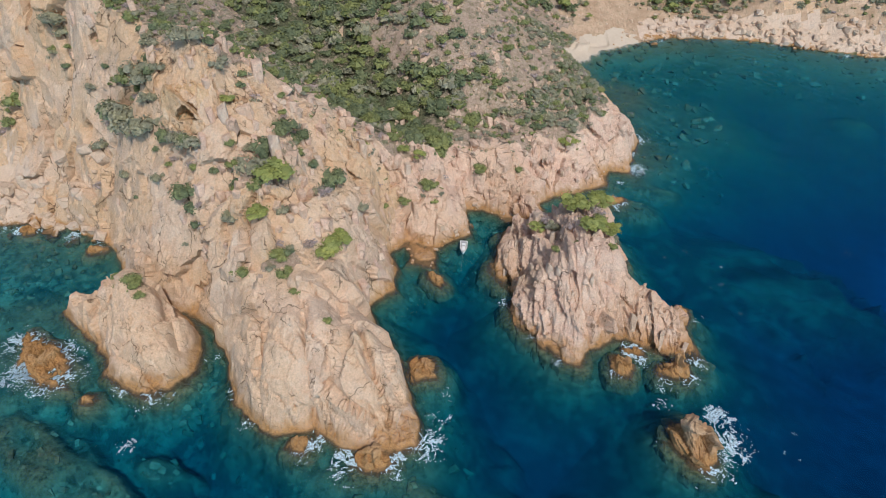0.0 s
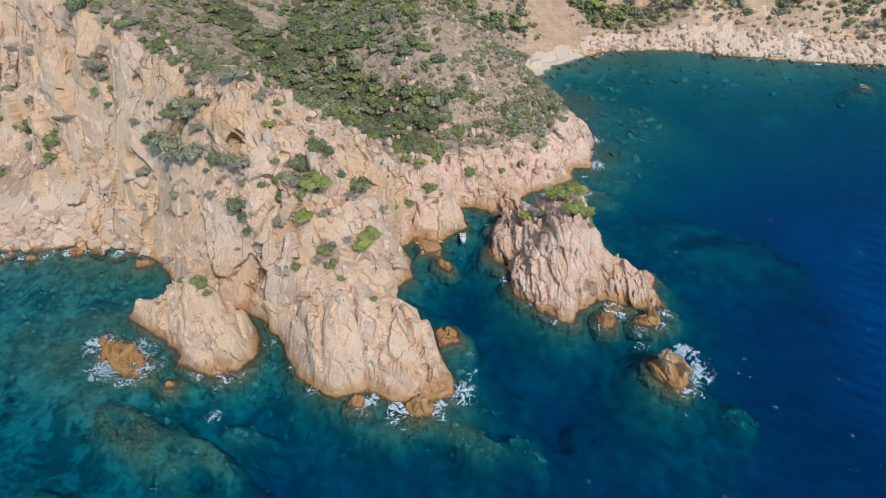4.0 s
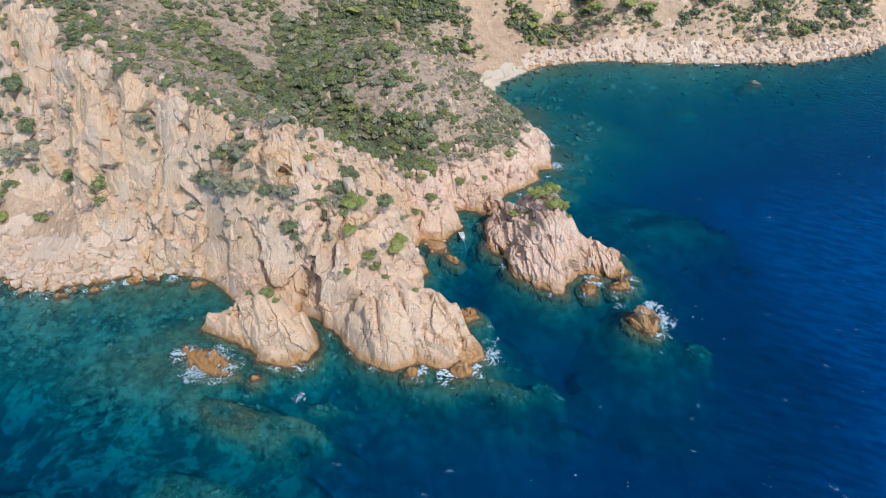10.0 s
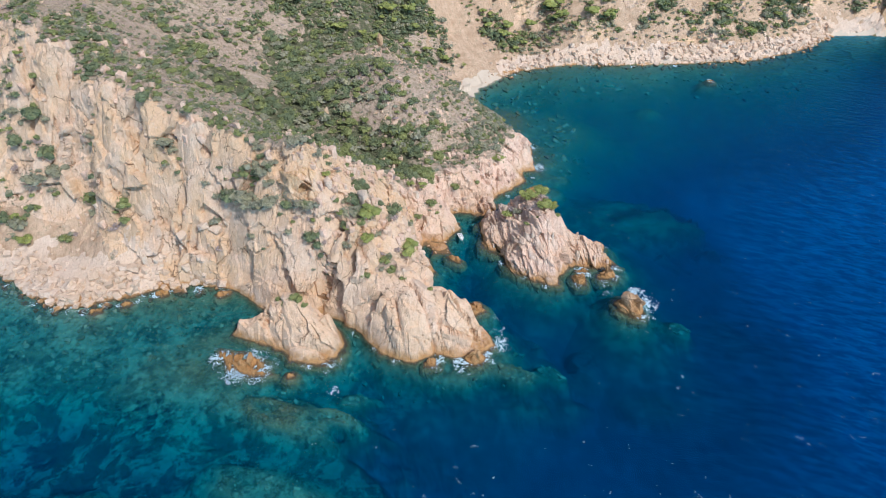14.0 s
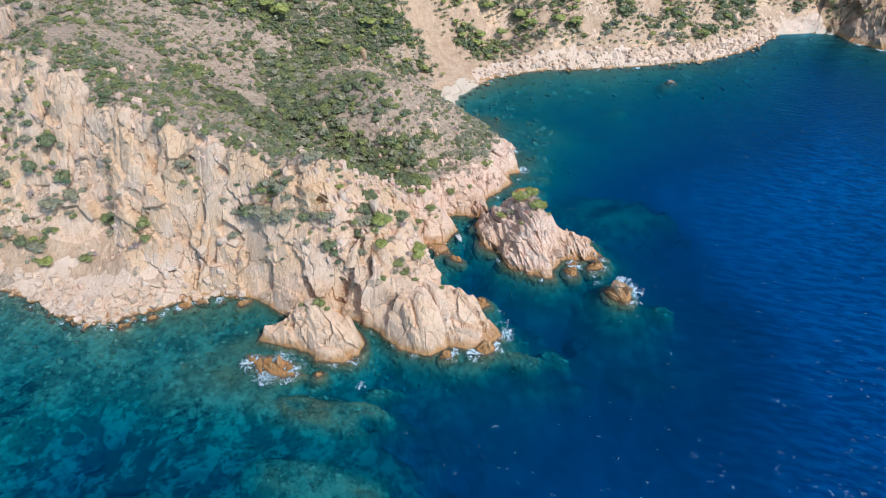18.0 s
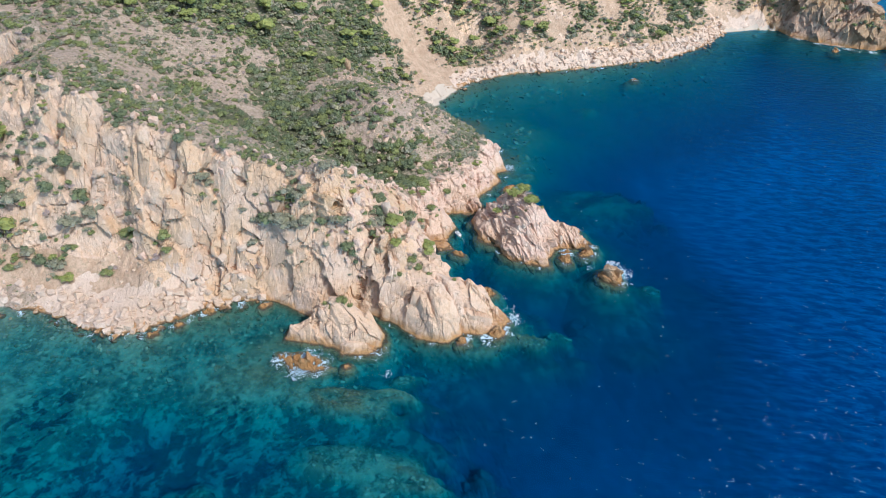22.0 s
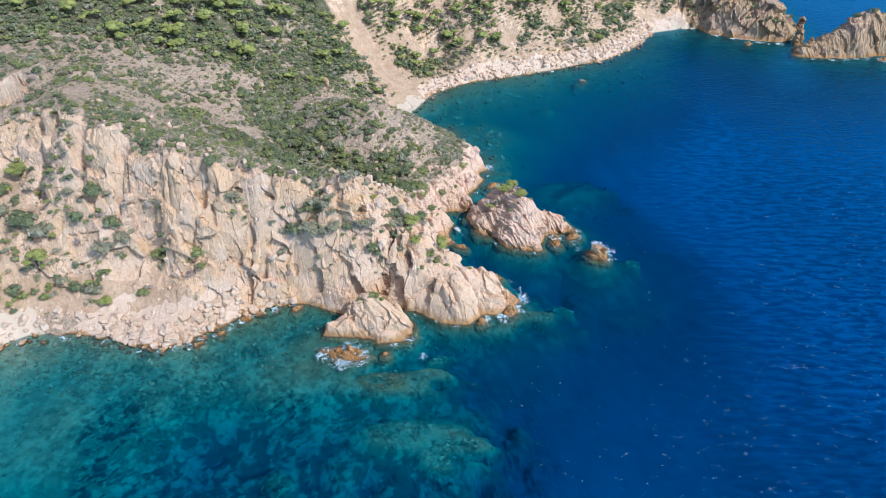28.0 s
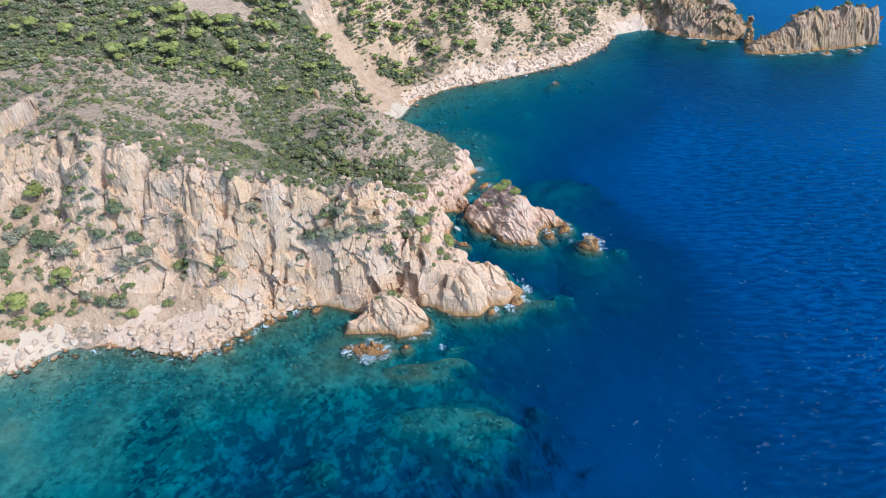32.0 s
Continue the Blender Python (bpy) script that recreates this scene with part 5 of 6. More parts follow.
def plant(kind, x, y, r, where=None):
    px, py, pz = ground_at(x, y, where)
    n = pick.randrange(3)
    m = pose(px, py, pz - 0.12 * r, 0, 0, pick.uniform(0, 360))
    size = Matrix.Diagonal((r, r * pick.uniform(0.85, 1.1), r * pick.uniform(0.8, 1.05), 1))
    base = BASE[kind][n]
    if used_base[kind][n]:
        ob = copy_thing(base, m)
    else:
        ob, used_base[kind][n] = base, True
        ob.matrix_basis = m
    ob.scale = size.to_scale()
    return ob


for kind, spots in PLANTS.items():
    for x, y, r in spots:
        plant(kind, x, y, r * 1.3)
        if r > 2.3 and kind != "pine" and x > -165:
            for _ in range(3):
                a, o = pick.uniform(0, 6.283), r * pick.uniform(0.9, 1.7)
                plant(pick.choice(("grey", "grey", "dark", "dry", "green")), x + o * math.cos(a), y + o * math.sin(a), r * pick.uniform(0.4, 0.75))
for where, kind, x, y, r in ON_ISLETS:
    plant(kind, x, y, r * 1.08, where)

fg = np.random.RandomState(21)


def scatter(x0, x1, y0, y1, per_m2):
    n = int((x1 - x0) * (y1 - y0) * per_m2)
    return fg.uniform(x0, x1, n), fg.uniform(y0, y1, n)


WILD = []   # kind, x, y, radius


def soil_at(x, y):
    i = np.clip(np.searchsorted(gx, x), 0, len(gx) - 2)
    j = np.clip(np.searchsorted(gy, y), 0, len(gy) - 2)
    return mat_index.reshape(len(gy) - 1, len(gx) - 1)[j, i] == 1


def thicket_at(x, y):
    i = np.clip(np.searchsorted(gx, x), 0, len(gx) - 2)
    j = np.clip(np.searchsorted(gy, y), 0, len(gy) - 2)
    return mat_index.reshape(len(gy) - 1, len(gx) - 1)[j, i] == 7


def grow(region, per_m2, sizes, mix, test):
    x, y = scatter(*region, per_m2)
    dm = shore_distance(x, y, SHORE)
    clump = value_noise(np.stack([x / 14, y / 14, x * 0], 1), 41)
    ok = test(x, y, dm, clump)
    for a, b, c in zip(x[ok], y[ok], clump[ok]):
        WILD.append((fg.choice(list(mix), p=list(mix.values())), a, b, fg.uniform(*sizes) * (1 + 0.25 * c)))


CREST = [q[:2] for q in RIDGES["west crest"]] + [(-45, 150), (-30, 155)]


def crest_off(x, y):
    return line_distance(x, y, CREST)


def not_scree(x, y):
    return np.abs(x - 80 + 0.12 * (y - 290)) > 17 - 0.10 * (y - 300) + fg.normal(0, 4, len(x))


grow((-85, 60, 150, 345), 0.085, (2.2, 4.3), {"dark": 0.48, "green": 0.34, "grey": 0.18}, lambda x, y, d, c: (line_distance(x, y, FOREST) < 15 + 9 * c + fg.normal(0, 5, len(x))) & (y > 153) & (crest_off(x, y) > 3))
grow((-240, 66, 270, 455), 0.070, (2.0, 4.8), {"dark": 0.50, "green": 0.27, "grey": 0.20, "pine": 0.03}, lambda x, y, d, c: (y > 300 - 0.15 * x + 10 * c) & (c > -0.45 - 0.5 * (x < -40)) & not_scree(x, y))
grow((-240, 62, 298, 450), 0.0030, (3.8, 6.2), {"pine": 1.0}, lambda x, y, d, c: (y > 312 - 0.1 * x) & (c > -0.3) & not_scree(x, y))
grow((-240, 70, 150, 335), 0.17, (0.7, 1.9), {"grey": 0.46, "green": 0.28, "dry": 0.15, "dark": 0.11}, lambda x, y, d, c: soil_at(x, y) & (d > 6) & (c > -0.85) & (line_distance(x, y, FOREST) > 11) & ((fg.rand(len(x)) < 0.55) | (x < -30) | (y < 180)))
grow((-165, -40, 150, 300), 0.13, (1.1, 2.5), {"green": 0.45, "dark": 0.40, "grey": 0.15}, lambda x, y, d, c: (crest_off(x, y) < 16 + 6 * c) & soil_at(x, y))
grow((-165, 0, 200, 320), 0.04, (1.6, 3.2), {"green": 0.4, "dark": 0.4, "grey": 0.2}, lambda x, y, d, c: soil_at(x, y) & (c > 0.05))
grow((-16, 68, 175, 305), 0.035, (1.0, 2.2), {"grey": 0.35, "green": 0.45, "dark": 0.20}, lambda x, y, d, c: soil_at(x, y) & (d > 6) & (c > -0.1))
grow((20, 70, 180, 275), 0.32, (1.0, 2.0), {"grey": 0.72, "dark": 0.18, "green": 0.10}, lambda x, y, d, c: (d > 4) & (d < 26 + 6 * c) & soil_at(x, y))
grow((84, 430, 235, 400), 0.050, (2.0, 5.2), {"dark": 0.45, "green": 0.27, "pine": 0.14, "grey": 0.14}, lambda x, y, d, c: (d > 15 + 6 * c) & not_scree(x, y) & (c > -0.35 - 0.5 * (d > 55)))
grow((84, 430, 235, 370), 0.19, (0.8, 2.2), {"green": 0.35, "grey": 0.55, "dry": 0.1}, lambda x, y, d, c: (d > 13) & not_scree(x, y) & (c > -0.6))
grow((10, 110, 275, 460), 0.045, (1.2, 3.0), {"dark": 0.40, "green": 0.40, "pine": 0.12, "grey": 0.08}, lambda x, y, d, c: not_scree(x, y) & (y > 285) & (d > 13))
grow((-240, -150, 185, 330), 0.065, (0.8, 2.6), {"green": 0.34, "dark": 0.22, "grey": 0.34, "pine": 0.1}, lambda x, y, d, c: (d > 12) & (c > -0.4))
grow((-70, 55, 112, 200), 0.11, (0.5, 1.5), {"green": 0.33, "grey": 0.46, "dry": 0.13, "dark": 0.08}, lambda x, y, d, c: (d > 8) & (y > 124 - 0.3 * x) & (c > -0.3))
grow((-160, -60, 150, 210), 0.016, (0.5, 1.2), {"green": 0.4, "grey": 0.5, "dry": 0.1}, lambda x, y, d, c: (d > 10) & (c > 0))
grow((386, 475, 178, 300), 0.09, (1.2, 3.4), {"dark": 0.5, "green": 0.3, "grey": 0.2}, lambda x, y, d, c: (d > 6) & (c > -0.2))

grow((-160, 62, 150, 330), 0.055, (1.1, 2.6), {"dark": 0.40, "green": 0.36, "grey": 0.24}, lambda x, y, d, c: thicket_at(x, y))

near_wild = [w for w in WILD if w[2] < 185 and -75 < w[1] < 60][:150]
for w in near_wild:
    plant(*w)
rest = [w for w in WILD if w not in set(near_wild)]
STUFF_NAMES = {"dark": "dark dense evergreen scrub and trees over the slopes", "grey": "grey-green low scrub over the slopes", "green": "green bushes over the slopes", "dry": "dry brown scrub over the slopes",
               "pine": "yellow-green flat-crowned pines over the hillside"}
for kind, (mat, how) in KINDS.items():
    large, small, far = dict(how), dict(how), dict(how)
    large.update(leaves=76, leaf=0.15, lobes=9, whole=False, core=0.85)
    small.update(leaves=15, leaf=0.25, lobes=3, whole=False)
    far.update(leaves=30, leaf=0.20, lobes=6, whole=False)
    if kind == "pine":
        far.update(lobes=9, leaves=60, leaf=0.14, core=0.95, flat=0.62, whole=True)
    shapes = [[(v, np.array(f)) for v, f, _ in (crown_arrays(100 + s, **which) for s in range(4))] for which in (small, large, far)]
    vv, qq, n = [], [], 0
    for k, x, y, r in rest:
        if k != kind:
            continue
        px, py, pz = ground_at(x, y)
        v, f = shapes[0 if r < 1.5 else 2 if y > 290 else 1][fg.randint(4)]
        a = fg.uniform(0, 6.283)
        c, s = math.cos(a), math.sin(a)
        w = v * np.array([r, r, r * fg.uniform(0.75, 1.1)])
        lift = 0.9 * r if kind == "pine" else 0.0
        vv.append(np.stack([px + c * w[:, 0] - s * w[:, 1], py + s * w[:, 0] + c * w[:, 1], pz + w[:, 2] + lift], 1))
        qq.append(f + n)
        n += len(v)
    if not vv:
        continue
    verts, quads = np.concatenate(vv), np.concatenate(qq)
    tri = quads[:, 2] == quads[:, 3]
    faces = np.concatenate([quads[tri][:, :3], quads[~tri][:, [0, 1, 2]], quads[~tri][:, [0, 2, 3]]])
    tagged(new("scrub", raw_mesh("scrub", verts, faces, [mat])), STUFF_NAMES[kind], "scrub", kind="stuff")


# low tufts of heath and bleached grass between the bushes
TUFT_SHAPES = [crown_arrays(400 + k, leaves=7, leaf=0.5, lobes=1, flat=0.8, spread=0.2, lift=0.2, core=0.5, whole=False) for k in range(5)]
tuft_x, tuft_y = scatter(-200, 70, 150, 318, 0.34)
tuft_c = value_noise(np.stack([tuft_x / 9, tuft_y / 9, tuft_x * 0], 1), 43)
tuft_ok = soil_at(tuft_x, tuft_y) & (tuft_c > -0.6) & (shore_distance(tuft_x, tuft_y, SHORE) > 5)
for tuft_mat, tuft_words, low, high in ((LEAF_STRAW, "bleached dry grass tufts on the stony slope", -0.6, 0.25), (LEAF_GREY, "grey-green heath tufts on the stony slope", 0.25, 1.0)):
    vv, qq, n = [], [], 0
    pickable = tuft_ok & (tuft_c + fg.normal(0, 0.35, len(tuft_c)) > low) & (tuft_c + fg.normal(0, 0.35, len(tuft_c)) <= high)
    for x, y in zip(tuft_x[pickable], tuft_y[pickable]):
        px, py, pz = ground_at(x, y)
        v, f, _ = TUFT_SHAPES[fg.randint(5)]
        r = fg.uniform(0.25, 0.75)
        vv.append(v * r + np.array([px, py, pz]))
        qq.append(np.array(f) + n)
        n += len(v)
    verts, quads = np.concatenate(vv), np.concatenate(qq)
    tri = quads[:, 2] == quads[:, 3]
    faces = np.concatenate([quads[tri][:, :3], quads[~tri][:, [0, 1, 2]], quads[~tri][:, [0, 2, 3]]])
    tagged(new("grass", raw_mesh("grass", verts, faces, [tuft_mat])), tuft_words, "grass", kind="stuff")


# ---- boulders ----
ROCKS = [boulder_arrays(s) for s in range(9)]
STONES = [boulder_arrays(s + 20, 4) for s in range(9)]
WORN = [boulder_arrays(s + 60, 9) for s in range(9)]
ROCK_MESH = [raw_mesh("boulder", v, f, [BOULDER]) for v, f in ROCKS]
bg = np.random.RandomState(33)
spots = []
for line, count, lo, hi, inland, out in ((SHORE[4:15], 430, 0.45, 2.3, 10, 5), (SHORE[57:73], 1100, 0.6, 2.4, 11, 4), (SHORE[36:46], 40, 0.4, 1.1, 1.5, 1.5), (SHORE[8:14], 130, 0.9, 3.2, 11, 3), (SHORE[62:68], 120, 1.5, 3.2, 12, 2)):
    path = densify(line, 1.0)
    for _ in range(count):
        k = bg.randint(len(path) - 1)
        (ax, ay), (bx, by) = path[k], path[k + 1]
        ln = math.dist((ax, ay), (bx, by)) or 1
        nx, ny = -(by - ay) / ln, (bx - ax) / ln
        o = bg.uniform(-out, inland)
        r = lo + (hi - lo) * bg.rand() ** 2.6
        if o < 0:
            r *= 0.8
        spots.append((ax + nx * o, ay + ny * o, r))
rest = []
made = 0
for x, y, r in spots:
    px, py, pz = ground_at(x, y)
    if x > 388 or (55 < x < 90 and y > 250 and pz > -0.6) or (345 < x < 390 and y > 236):
        continue
    if pz < -1.6 * r or (x < -200 and r < 0.8 and bg.rand() < 0.6):
        continue
    k = bg.randint(9)
    turn = (bg.uniform(-25, 25), bg.uniform(-25, 25), bg.uniform(0, 360))
    m = pose(px, py, pz + 0.22 * r, *turn) @ Matrix.Diagonal((r, r, r, 1))
    if (x < -100 and r > 0.75 or r > 1.7) and made < 290:
        made += 1
        ob = tagged(new("boulder", ROCK_MESH[k]), "angular pale granite boulder lying on the shore", "boulder", group="shore boulders")
        ob.matrix_world = m
    else:
        rest.append((k, m))
for x0, x1, y0, y1, count in ((-12, 62, 165, 300, 600), (-60, 40, 115, 180, 300), (-150, -40, 170, 300, 200), (-230, -120, 160, 250, 350), (60, 390, 262, 320, 600)):
    for x, y in zip(bg.uniform(x0, x1, count), bg.uniform(y0, y1, count)):
        px, py, pz = ground_at(x, y)
        if pz > 0.5:
            r = 0.25 + 0.9 * bg.rand() ** 3
            rest.append((bg.randint(9), pose(px, py, pz + 0.1 * r, bg.uniform(-30, 30), bg.uniform(-30, 30), bg.uniform(0, 360)) @ Matrix.Diagonal((r, r, r * bg.uniform(0.7, 1.6), 1))))
vv, qq, n = [], [], 0
for k, m in rest:
    v, f = STONES[k]
    a = np.array(m)
    vv.append(v @ a[:3, :3].T + a[:3, 3])
    qq.append(f + n)
    n += len(v)
tagged(new("shore_stone", raw_mesh("shore_stone", np.concatenate(vv), np.concatenate(qq), [BOULDER])), "pale granite stones heaped along the waterline and strewn over slopes", "stones", kind="stuff")


# boulders lying under the clear water along the shores
vv, qq, n = [], [], 0
for line, count, lo, hi, near, out in ((SHORE[4:15], 900, 0.4, 1.6, 2, 34), (SHORE[50:72], 1100, 0.5, 2.3, 2, 38), (SHORE[36:50], 160, 0.5, 1.8, 1, 9), (SHORE[15:31], 220, 0.5, 1.8, 1, 11), (WHALE[::-1], 70, 0.6, 2.0, 1, 8),
                                       (ISLAND[::-1], 110, 0.6, 2.2, 1, 8), (STACK[::-1], 40, 0.6, 2.0, 1, 9)):
    path = densify(line, 1.0)
    for _ in range(count):
        k = bg.randint(len(path) - 1)
        (ax, ay), (bx, by) = path[k], path[k + 1]
        ln = math.dist((ax, ay), (bx, by)) or 1
        o = near + (out - near) * bg.rand() ** 1.5
        x, y = ax + (by - ay) / ln * o + bg.normal(0, 2), ay - (bx - ax) / ln * o + bg.normal(0, 2)
        r = lo + (hi - lo) * bg.rand() ** 2.5
        px, py, pz = ground_at(x, y)
        if pz + 0.75 * r > -0.15 or pz < -9:
            continue
        v, f = WORN[bg.randint(9)]
        a = np.array(pose(px, py, pz + 0.1 * r, bg.uniform(-40, 40), bg.uniform(-40, 40), bg.uniform(0, 360)) @ Matrix.Diagonal((r, r * bg.uniform(0.5, 1.0), 0.6 * r, 1)))
        vv.append(v @ a[:3, :3].T + a[:3, 3])
        qq.append(f + n)
        n += len(v)
for cx, cy, ax, ay, turn, top in REEFS[:16]:
    for _ in range(16):
        c, sn, o, a = math.cos(radians(turn)), math.sin(radians(turn)), math.sqrt(bg.rand()), bg.uniform(0, 6.283)
        u, w = 0.9 * ax * o * math.cos(a), 0.9 * ay * o * math.sin(a)
        px, py, pz = ground_at(cx + c * u - sn * w, cy + sn * u + c * w)
        r = 0.35 + 0.75 * bg.rand() ** 2
        if pz + 0.7 * r > -0.2:
            continue
        v, f = WORN[bg.randint(9)]
        a = np.array(pose(px, py, pz + 0.1 * r, bg.uniform(-25, 25), bg.uniform(-25, 25), turn + bg.normal(0, 25)) @ Matrix.Diagonal((1.3 * r, 0.8 * r, 0.5 * r, 1)))
        vv.append(v @ a[:3, :3].T + a[:3, 3])
        qq.append(f + n)
        n += len(v)
tagged(new("sunken_boulder", raw_mesh("sunken_boulder", np.concatenate(vv), np.concatenate(qq), [SUNKEN])), "pale weed-grown boulders lying under clear shallow water", "boulders", kind="stuff")


# ---- upright slabs and pinnacles that break through the slopes ----
def slab_pose(x, y, z, r, thin, tall, turn, lean):
    return pose(x, y, z, lean, bg.uniform(-8, 8), turn) @ Matrix.Diagonal((r * thin, r, r * tall, 1))


vv, qq, n = [], [], 0
for x0, x1, y0, y1, count, hi in ((-60, -5, 112, 162, 300, 1.9), (-20, 62, 150, 192, 150, 1.9), (-110, -40, 130, 175, 60, 2.2), (-160, -100, 165, 245, 70, 2.8), (-5, 55, 185, 295, 240, 1.15)):
    for x, y in zip(bg.uniform(x0, x1, count), bg.uniform(y0, y1, count)):
        px, py, pz = ground_at(x, y)
        if pz < 3:
            continue
        r = 0.5 + (hi - 0.5) * bg.rand() ** 1.8
        m = slab_pose(px, py, pz + 0.15 * r, r, bg.uniform(0.45, 0.8), bg.uniform(1.1, 2.2) * (0.7 if y > 185 else 1.0), bg.normal(25, 30), bg.normal(-6, 14))
        v, f = ROCKS[bg.randint(9)] if r > 1.2 else STONES[bg.randint(9)]
        a = np.array(m)
        vv.append(v @ a[:3, :3].T + a[:3, 3])
        qq.append(f + n)
        n += len(v)
tagged(new("rock_slab", raw_mesh("rock_slab", np.concatenate(vv), np.concatenate(qq), [ROCK_PINK])), "upright weathered granite slabs breaking through the slopes", "rock slabs", kind="stuff")

pinnacle = tagged(new("pinnacle", raw_mesh("pinnacle", ROCKS[4][0], ROCKS[4][1], [ROCK_FAR])), "lone upright granite pinnacle above the gully", "rock")
pinnacle.matrix_world = slab_pose(15.5, 295, ground_at(15.5, 295)[2] + 2.6, 2.4, 0.6, 2.8, 20, -5)
for x, y, r, tall in ((-37, 127, 2.6, 2.4), (-50, 133, 2.0, 1.8), (-20, 147, 2.0, 2.0), (-9, 152, 1.8, 2.0), (-29, 134, 1.7, 2.0)):
    ob = tagged(new("crag", ROCK_MESH[int(x) % 9]), "pointed granite crag standing out of the slope", "rock", group="crags on the spur")
    ob.matrix_world = slab_pose(*ground_at(x, y), r, 0.6, tall, 20, -8)
    ob.data.materials[0] = BOULDER



def rock_face(name, centre, half_u, half_v, turn, steep, seed, mat, words, cave=None):
    """A crag that stands out of the slope: a jointed face whose rim dives into the ground, with a cave mouth where one is given."""
    u, v = np.meshgrid(np.arange(-half_u, half_u + 0.01, 0.22), np.arange(-half_v, half_v + 0.01, 0.22))
    p = np.stack([u.ravel() + 0.55 * v.ravel(), 0.3 * u.ravel(), v.ravel()], 1)
    p = p + 0.5 * np.stack([value_noise(p / 3, seed + 40 + k) for k in range(3)], 1)
    a, ea = facets(p / np.array([5.0, 5.0, 9.0]), seed, 2.0)
    b, eb = facets(p / np.array([1.8, 1.8, 4.2]), seed + 10, 1.8)
    c, _ = facets(p / np.array([0.8, 0.8, 1.4]), seed + 20, 1.6)
    out = 2.0 + 0.8 * a + 0.34 * b + 0.10 * c - 0.7 * np.exp(-(ea / 0.03) ** 2) - 0.2 * np.exp(-(eb / 0.05) ** 2)
    r = ((np.abs(u) / half_u) ** 3 + (np.abs(v) / half_v) ** 3).ravel() ** (1 / 3) + 0.10 * value_noise(p / 2.5, seed + 30)
    out = out - 9.0 * np.clip((r - 0.66) / 0.34, 0, None) ** 1.6
    if cave:
        cu, cv, wide, tall, deep = cave
        s0 = np.clip((v.ravel() - cv) / tall, 0, 1)
        ragged_u = (u.ravel() - cu) + 0.35 * value_noise(p / 0.8, seed + 50)
        inside = (np.abs(ragged_u + 0.5 * s0) < wide * (1 - s0) ** 0.7) & (v.ravel() > cv)
        out = out - np.where(inside, deep * np.clip(s0 * 1.5 + 0.25, 0, 1), 0)
    ca, sa, ct, st = math.cos(radians(turn)), math.sin(radians(turn)), math.cos(radians(steep)), math.sin(radians(steep))
    across, up, face = np.array([ca, sa, 0]), np.array([-sa * ct, ca * ct, st]), np.array([sa * st, -ca * st, ct])
    q = np.array(centre) + u.ravel()[:, None] * across + v.ravel()[:, None] * up + out[:, None] * face
    me = grid_mesh(name, *(q[:, k].reshape(u.shape) for k in range(3)))
    me.materials.append(mat)
    me.polygons.foreach_set("use_smooth", np.full(len(me.polygons), False))
    return tagged(new(name, me), words, "rock")


rock_face("cave_crag", (-57.5, 134.5, 44.5), 8.5, 8.0, 4, 64, 210, ROCK_OCHRE, "ochre granite crag with a small dark cave", cave=(-0.4, -2.0, 2.7, 3.6, 4.5))

far_isle = bpy.data.objects["far_island"]
FAR_MESH = [raw_mesh("crag", v, f, [ROCK_FAR]) for v, f in ROCKS]
for _ in range(60):
    x = bg.uniform(405, 542)
    y = 165 - 0.55 * (x - 400) + bg.uniform(-16, 12)
    if float(shore_distance(np.array([x]), np.array([y]), FAR_ISLAND)[0]) < 1.5:
        continue
    ob = new("crag", FAR_MESH[bg.randint(9)])
    ob.parent = far_isle
    r = bg.uniform(1.2, 3.2)
    px, py, pz = ground_at(x, y, "far_island")
    ob.matrix_world = slab_pose(px, py, pz, r, bg.uniform(0.45, 0.8), bg.uniform(1.2, 2.4), bg.normal(-25, 15), bg.normal(-8, 8))

isle = bpy.data.objects["rock_island"]
for _ in range(70):
    x, y = bg.uniform(18, 62), bg.uniform(97, 143)
    if float(shore_distance(np.array([x]), np.array([y]), ISLAND)[0]) < 1.5:
        continue
    px, py, pz = ground_at(x, y, "rock_island")
    if py > 126 and px > 30:
        continue
    ob = new("slab", ROCK_MESH[bg.randint(9)])
    ob.parent = isle
    r = bg.uniform(0.6, 1.7)
    ob.matrix_world = slab_pose(px, py, pz - 0.2 * r, r, bg.uniform(0.35, 0.6), bg.uniform(1.6, 2.8), bg.normal(-15, 15), bg.normal(-14, 8))


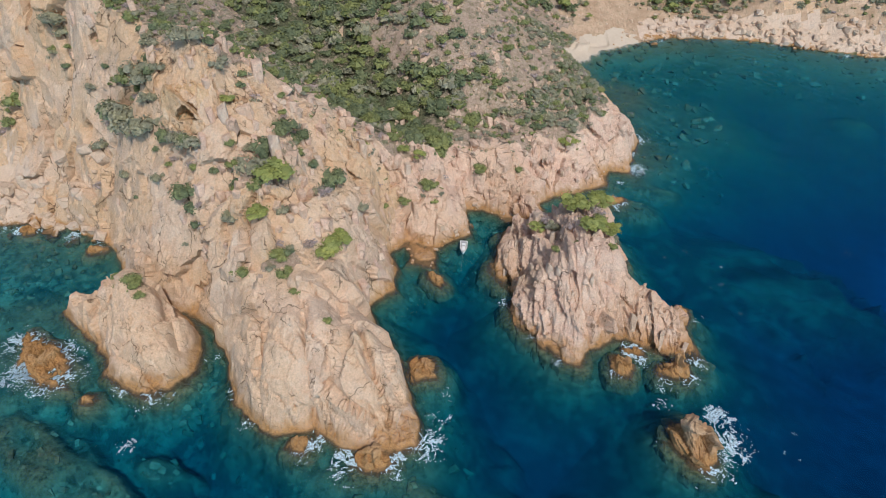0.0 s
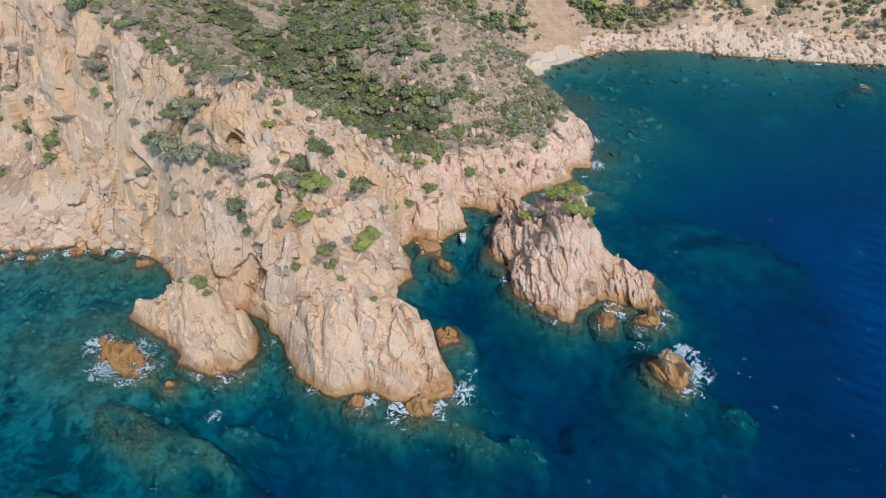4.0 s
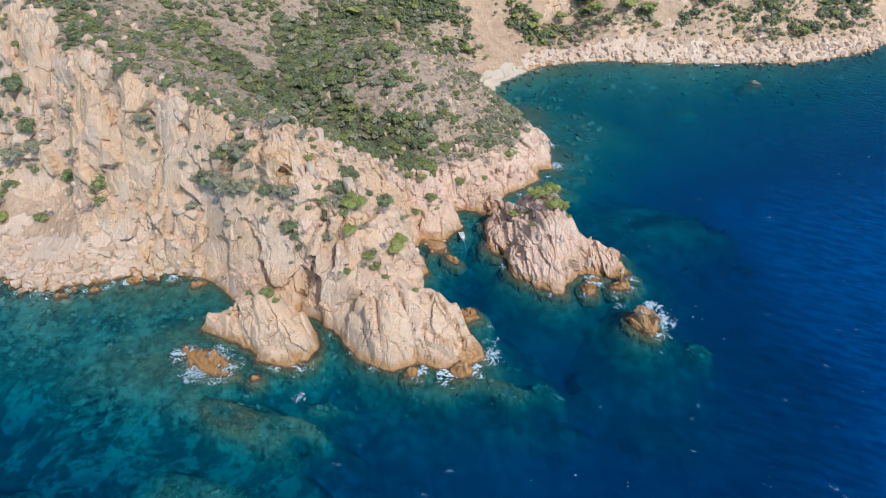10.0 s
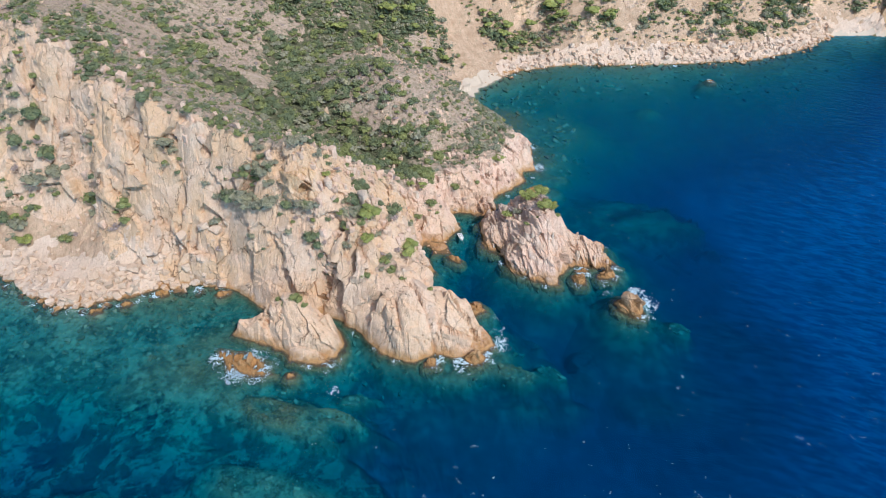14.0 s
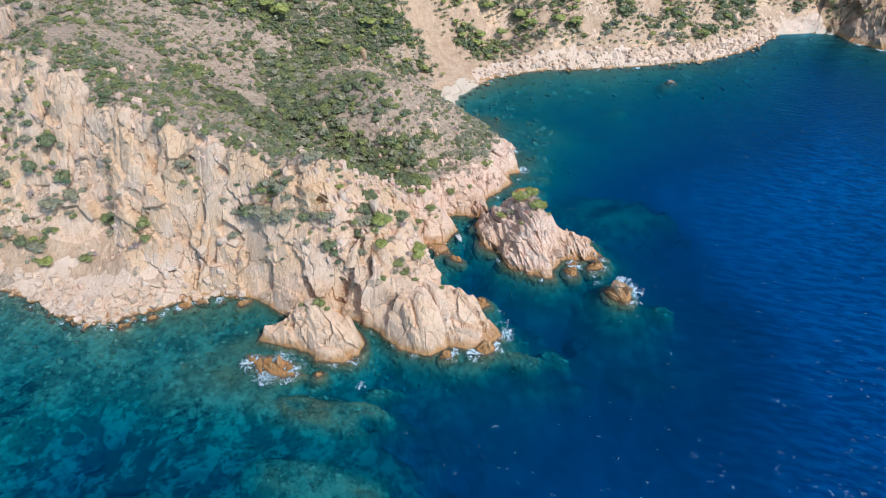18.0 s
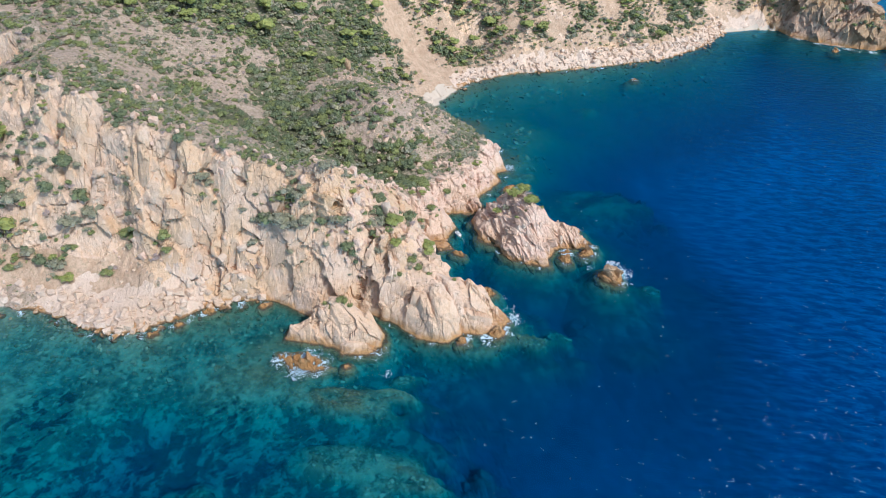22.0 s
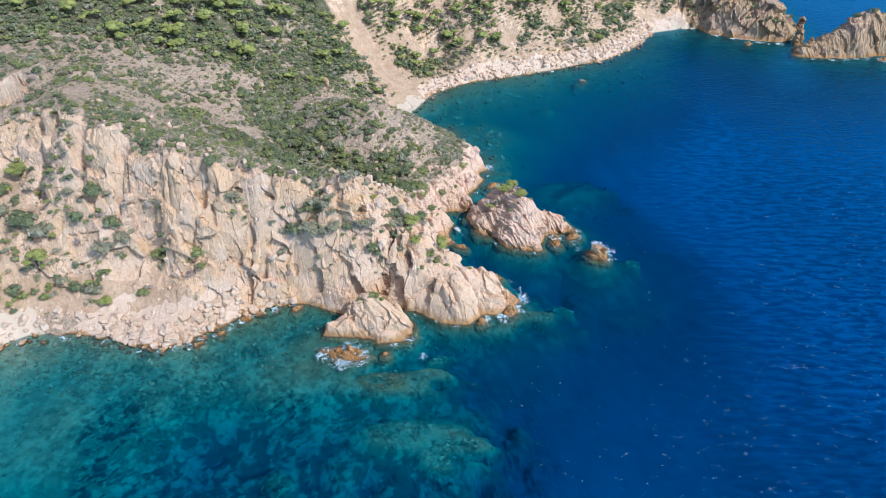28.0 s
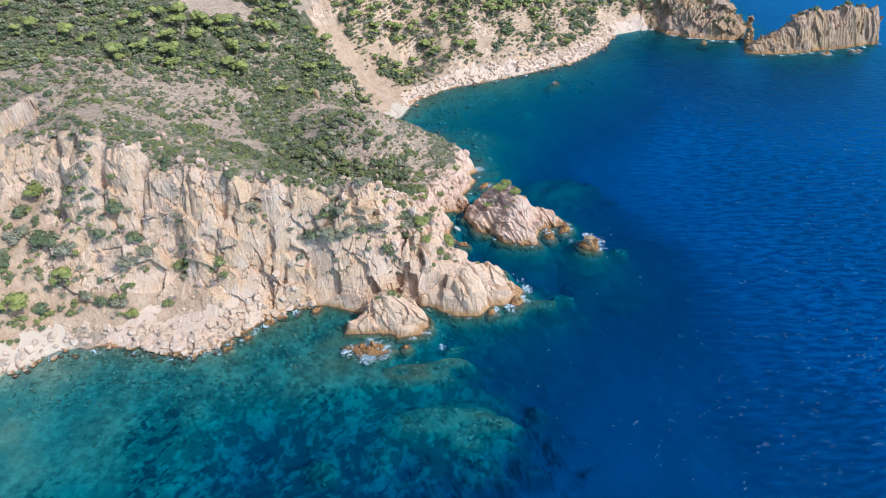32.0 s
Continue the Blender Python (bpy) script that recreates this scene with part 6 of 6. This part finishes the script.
# ---- the boat ----
def boat(x, y, turn):
    white, grey, dark, teak = (plain("boat_gelcoat", (0.86, 0.87, 0.88), 0.25, 0.5, 0.04), plain("boat_grey", (0.45, 0.46, 0.48), 0.5), plain("boat_black", (0.03, 0.03, 0.035), 0.4), plain("boat_deck", (0.62, 0.60, 0.56), 0.7))
    root = tagged(new("motor_boat"), "small white open motor boat at anchor in the inlet", "boat")
    bm = bmesh.new()
    rows = []
    for s in range(9):
        u = s / 8
        half = 1.05 * (1 - max(0, (u - 0.45) / 0.55) ** 2.2) + 0.02
        yy = -2.5 + 5.2 * u
        keel = -0.35 + 0.45 * max(0, u - 0.6) ** 1.5
        top = 0.55 + 0.28 * u ** 2
        rows.append([bm.verts.new(p) for p in ((-half * 0.86, yy, top), (-half, yy, top), (-half * 0.85, yy, 0.05), (0, yy, keel), (half * 0.85, yy, 0.05), (half, yy, top), (half * 0.86, yy, top))])
    for a, b in zip(rows, rows[1:]):
        for k in range(6):
            bm.faces.new([a[k], a[k + 1], b[k + 1], b[k]])
    bm.faces.new(rows[0])
    part("hull", bm, white, root)

    def box(name, cx, cy, cz, sx, sy, sz, mat, label="", bevel=0.05):
        k = bmesh.new()
        bmesh.ops.create_cube(k, size=1, matrix=Matrix.Translation((cx, cy, cz)) @ Matrix.Diagonal((sx, sy, sz, 1)))
        bmesh.ops.bevel(k, geom=k.edges[:], offset=min(bevel, 0.3 * min(sx, sy, sz)), segments=2, affect="EDGES")
        return part(name, k, mat, root, label)

    bm = bmesh.new()
    vs = []
    for s in range(9):
        u = s / 8
        half = 0.9 * (1 - max(0, (u - 0.45) / 0.55) ** 2.2) + 0.01
        yy = -2.45 + 5.0 * u
        vs.append((bm.verts.new((-half, yy, 0.22 if u < 0.62 else 0.72)), bm.verts.new((half, yy, 0.22 if u < 0.62 else 0.72))))
    for a, b in zip(vs, vs[1:]):
        bm.faces.new([a[0], a[1], b[1], b[0]])
    part("deck", bm, teak, root)
    box("console", 0, -0.1, 0.62, 0.75, 0.6, 0.8, white)
    box("windscreen", 0, 0.22, 1.15, 0.7, 0.05, 0.35, grey, "tinted windscreen", 0.02)
    box("seat", 0, -0.95, 0.5, 1.0, 0.5, 0.5, white)
    box("stern_bench", 0, -2.0, 0.42, 1.6, 0.45, 0.4, grey)
    box("sun_pad", 0, 1.3, 0.77, 0.95, 1.0, 0.1, white)
    engine = box("outboard_engine", 0, -2.75, 0.72, 0.4, 0.5, 0.65, dark, "black outboard engine", 0.12)
    bm = bmesh.new()
    limb(bm, (0, -2.8, 0.5), (0, -2.85, -0.5), 0.09, 0.06)
    leg = part("engine_leg", bm, dark, engine)
    bm = bmesh.new()
    limb(bm, (0, 2.6, 0.8), (0.3, 9.5, -0.4), 0.02, 0.02, 5)
    part("anchor_line", bm, grey, root)
    for sx in (-1, 1):
        bm = bmesh.new()
        limb(bm, (sx * 0.95, -0.6, 0.6), (sx * 0.62, 2.0, 1.05), 0.02, 0.02, 5)
        part("rail", bm, grey, root)
    root.matrix_basis = pose(x, y, 0.02, 0, 0, turn)
    return root


boat(7.3, 138.2, 176)
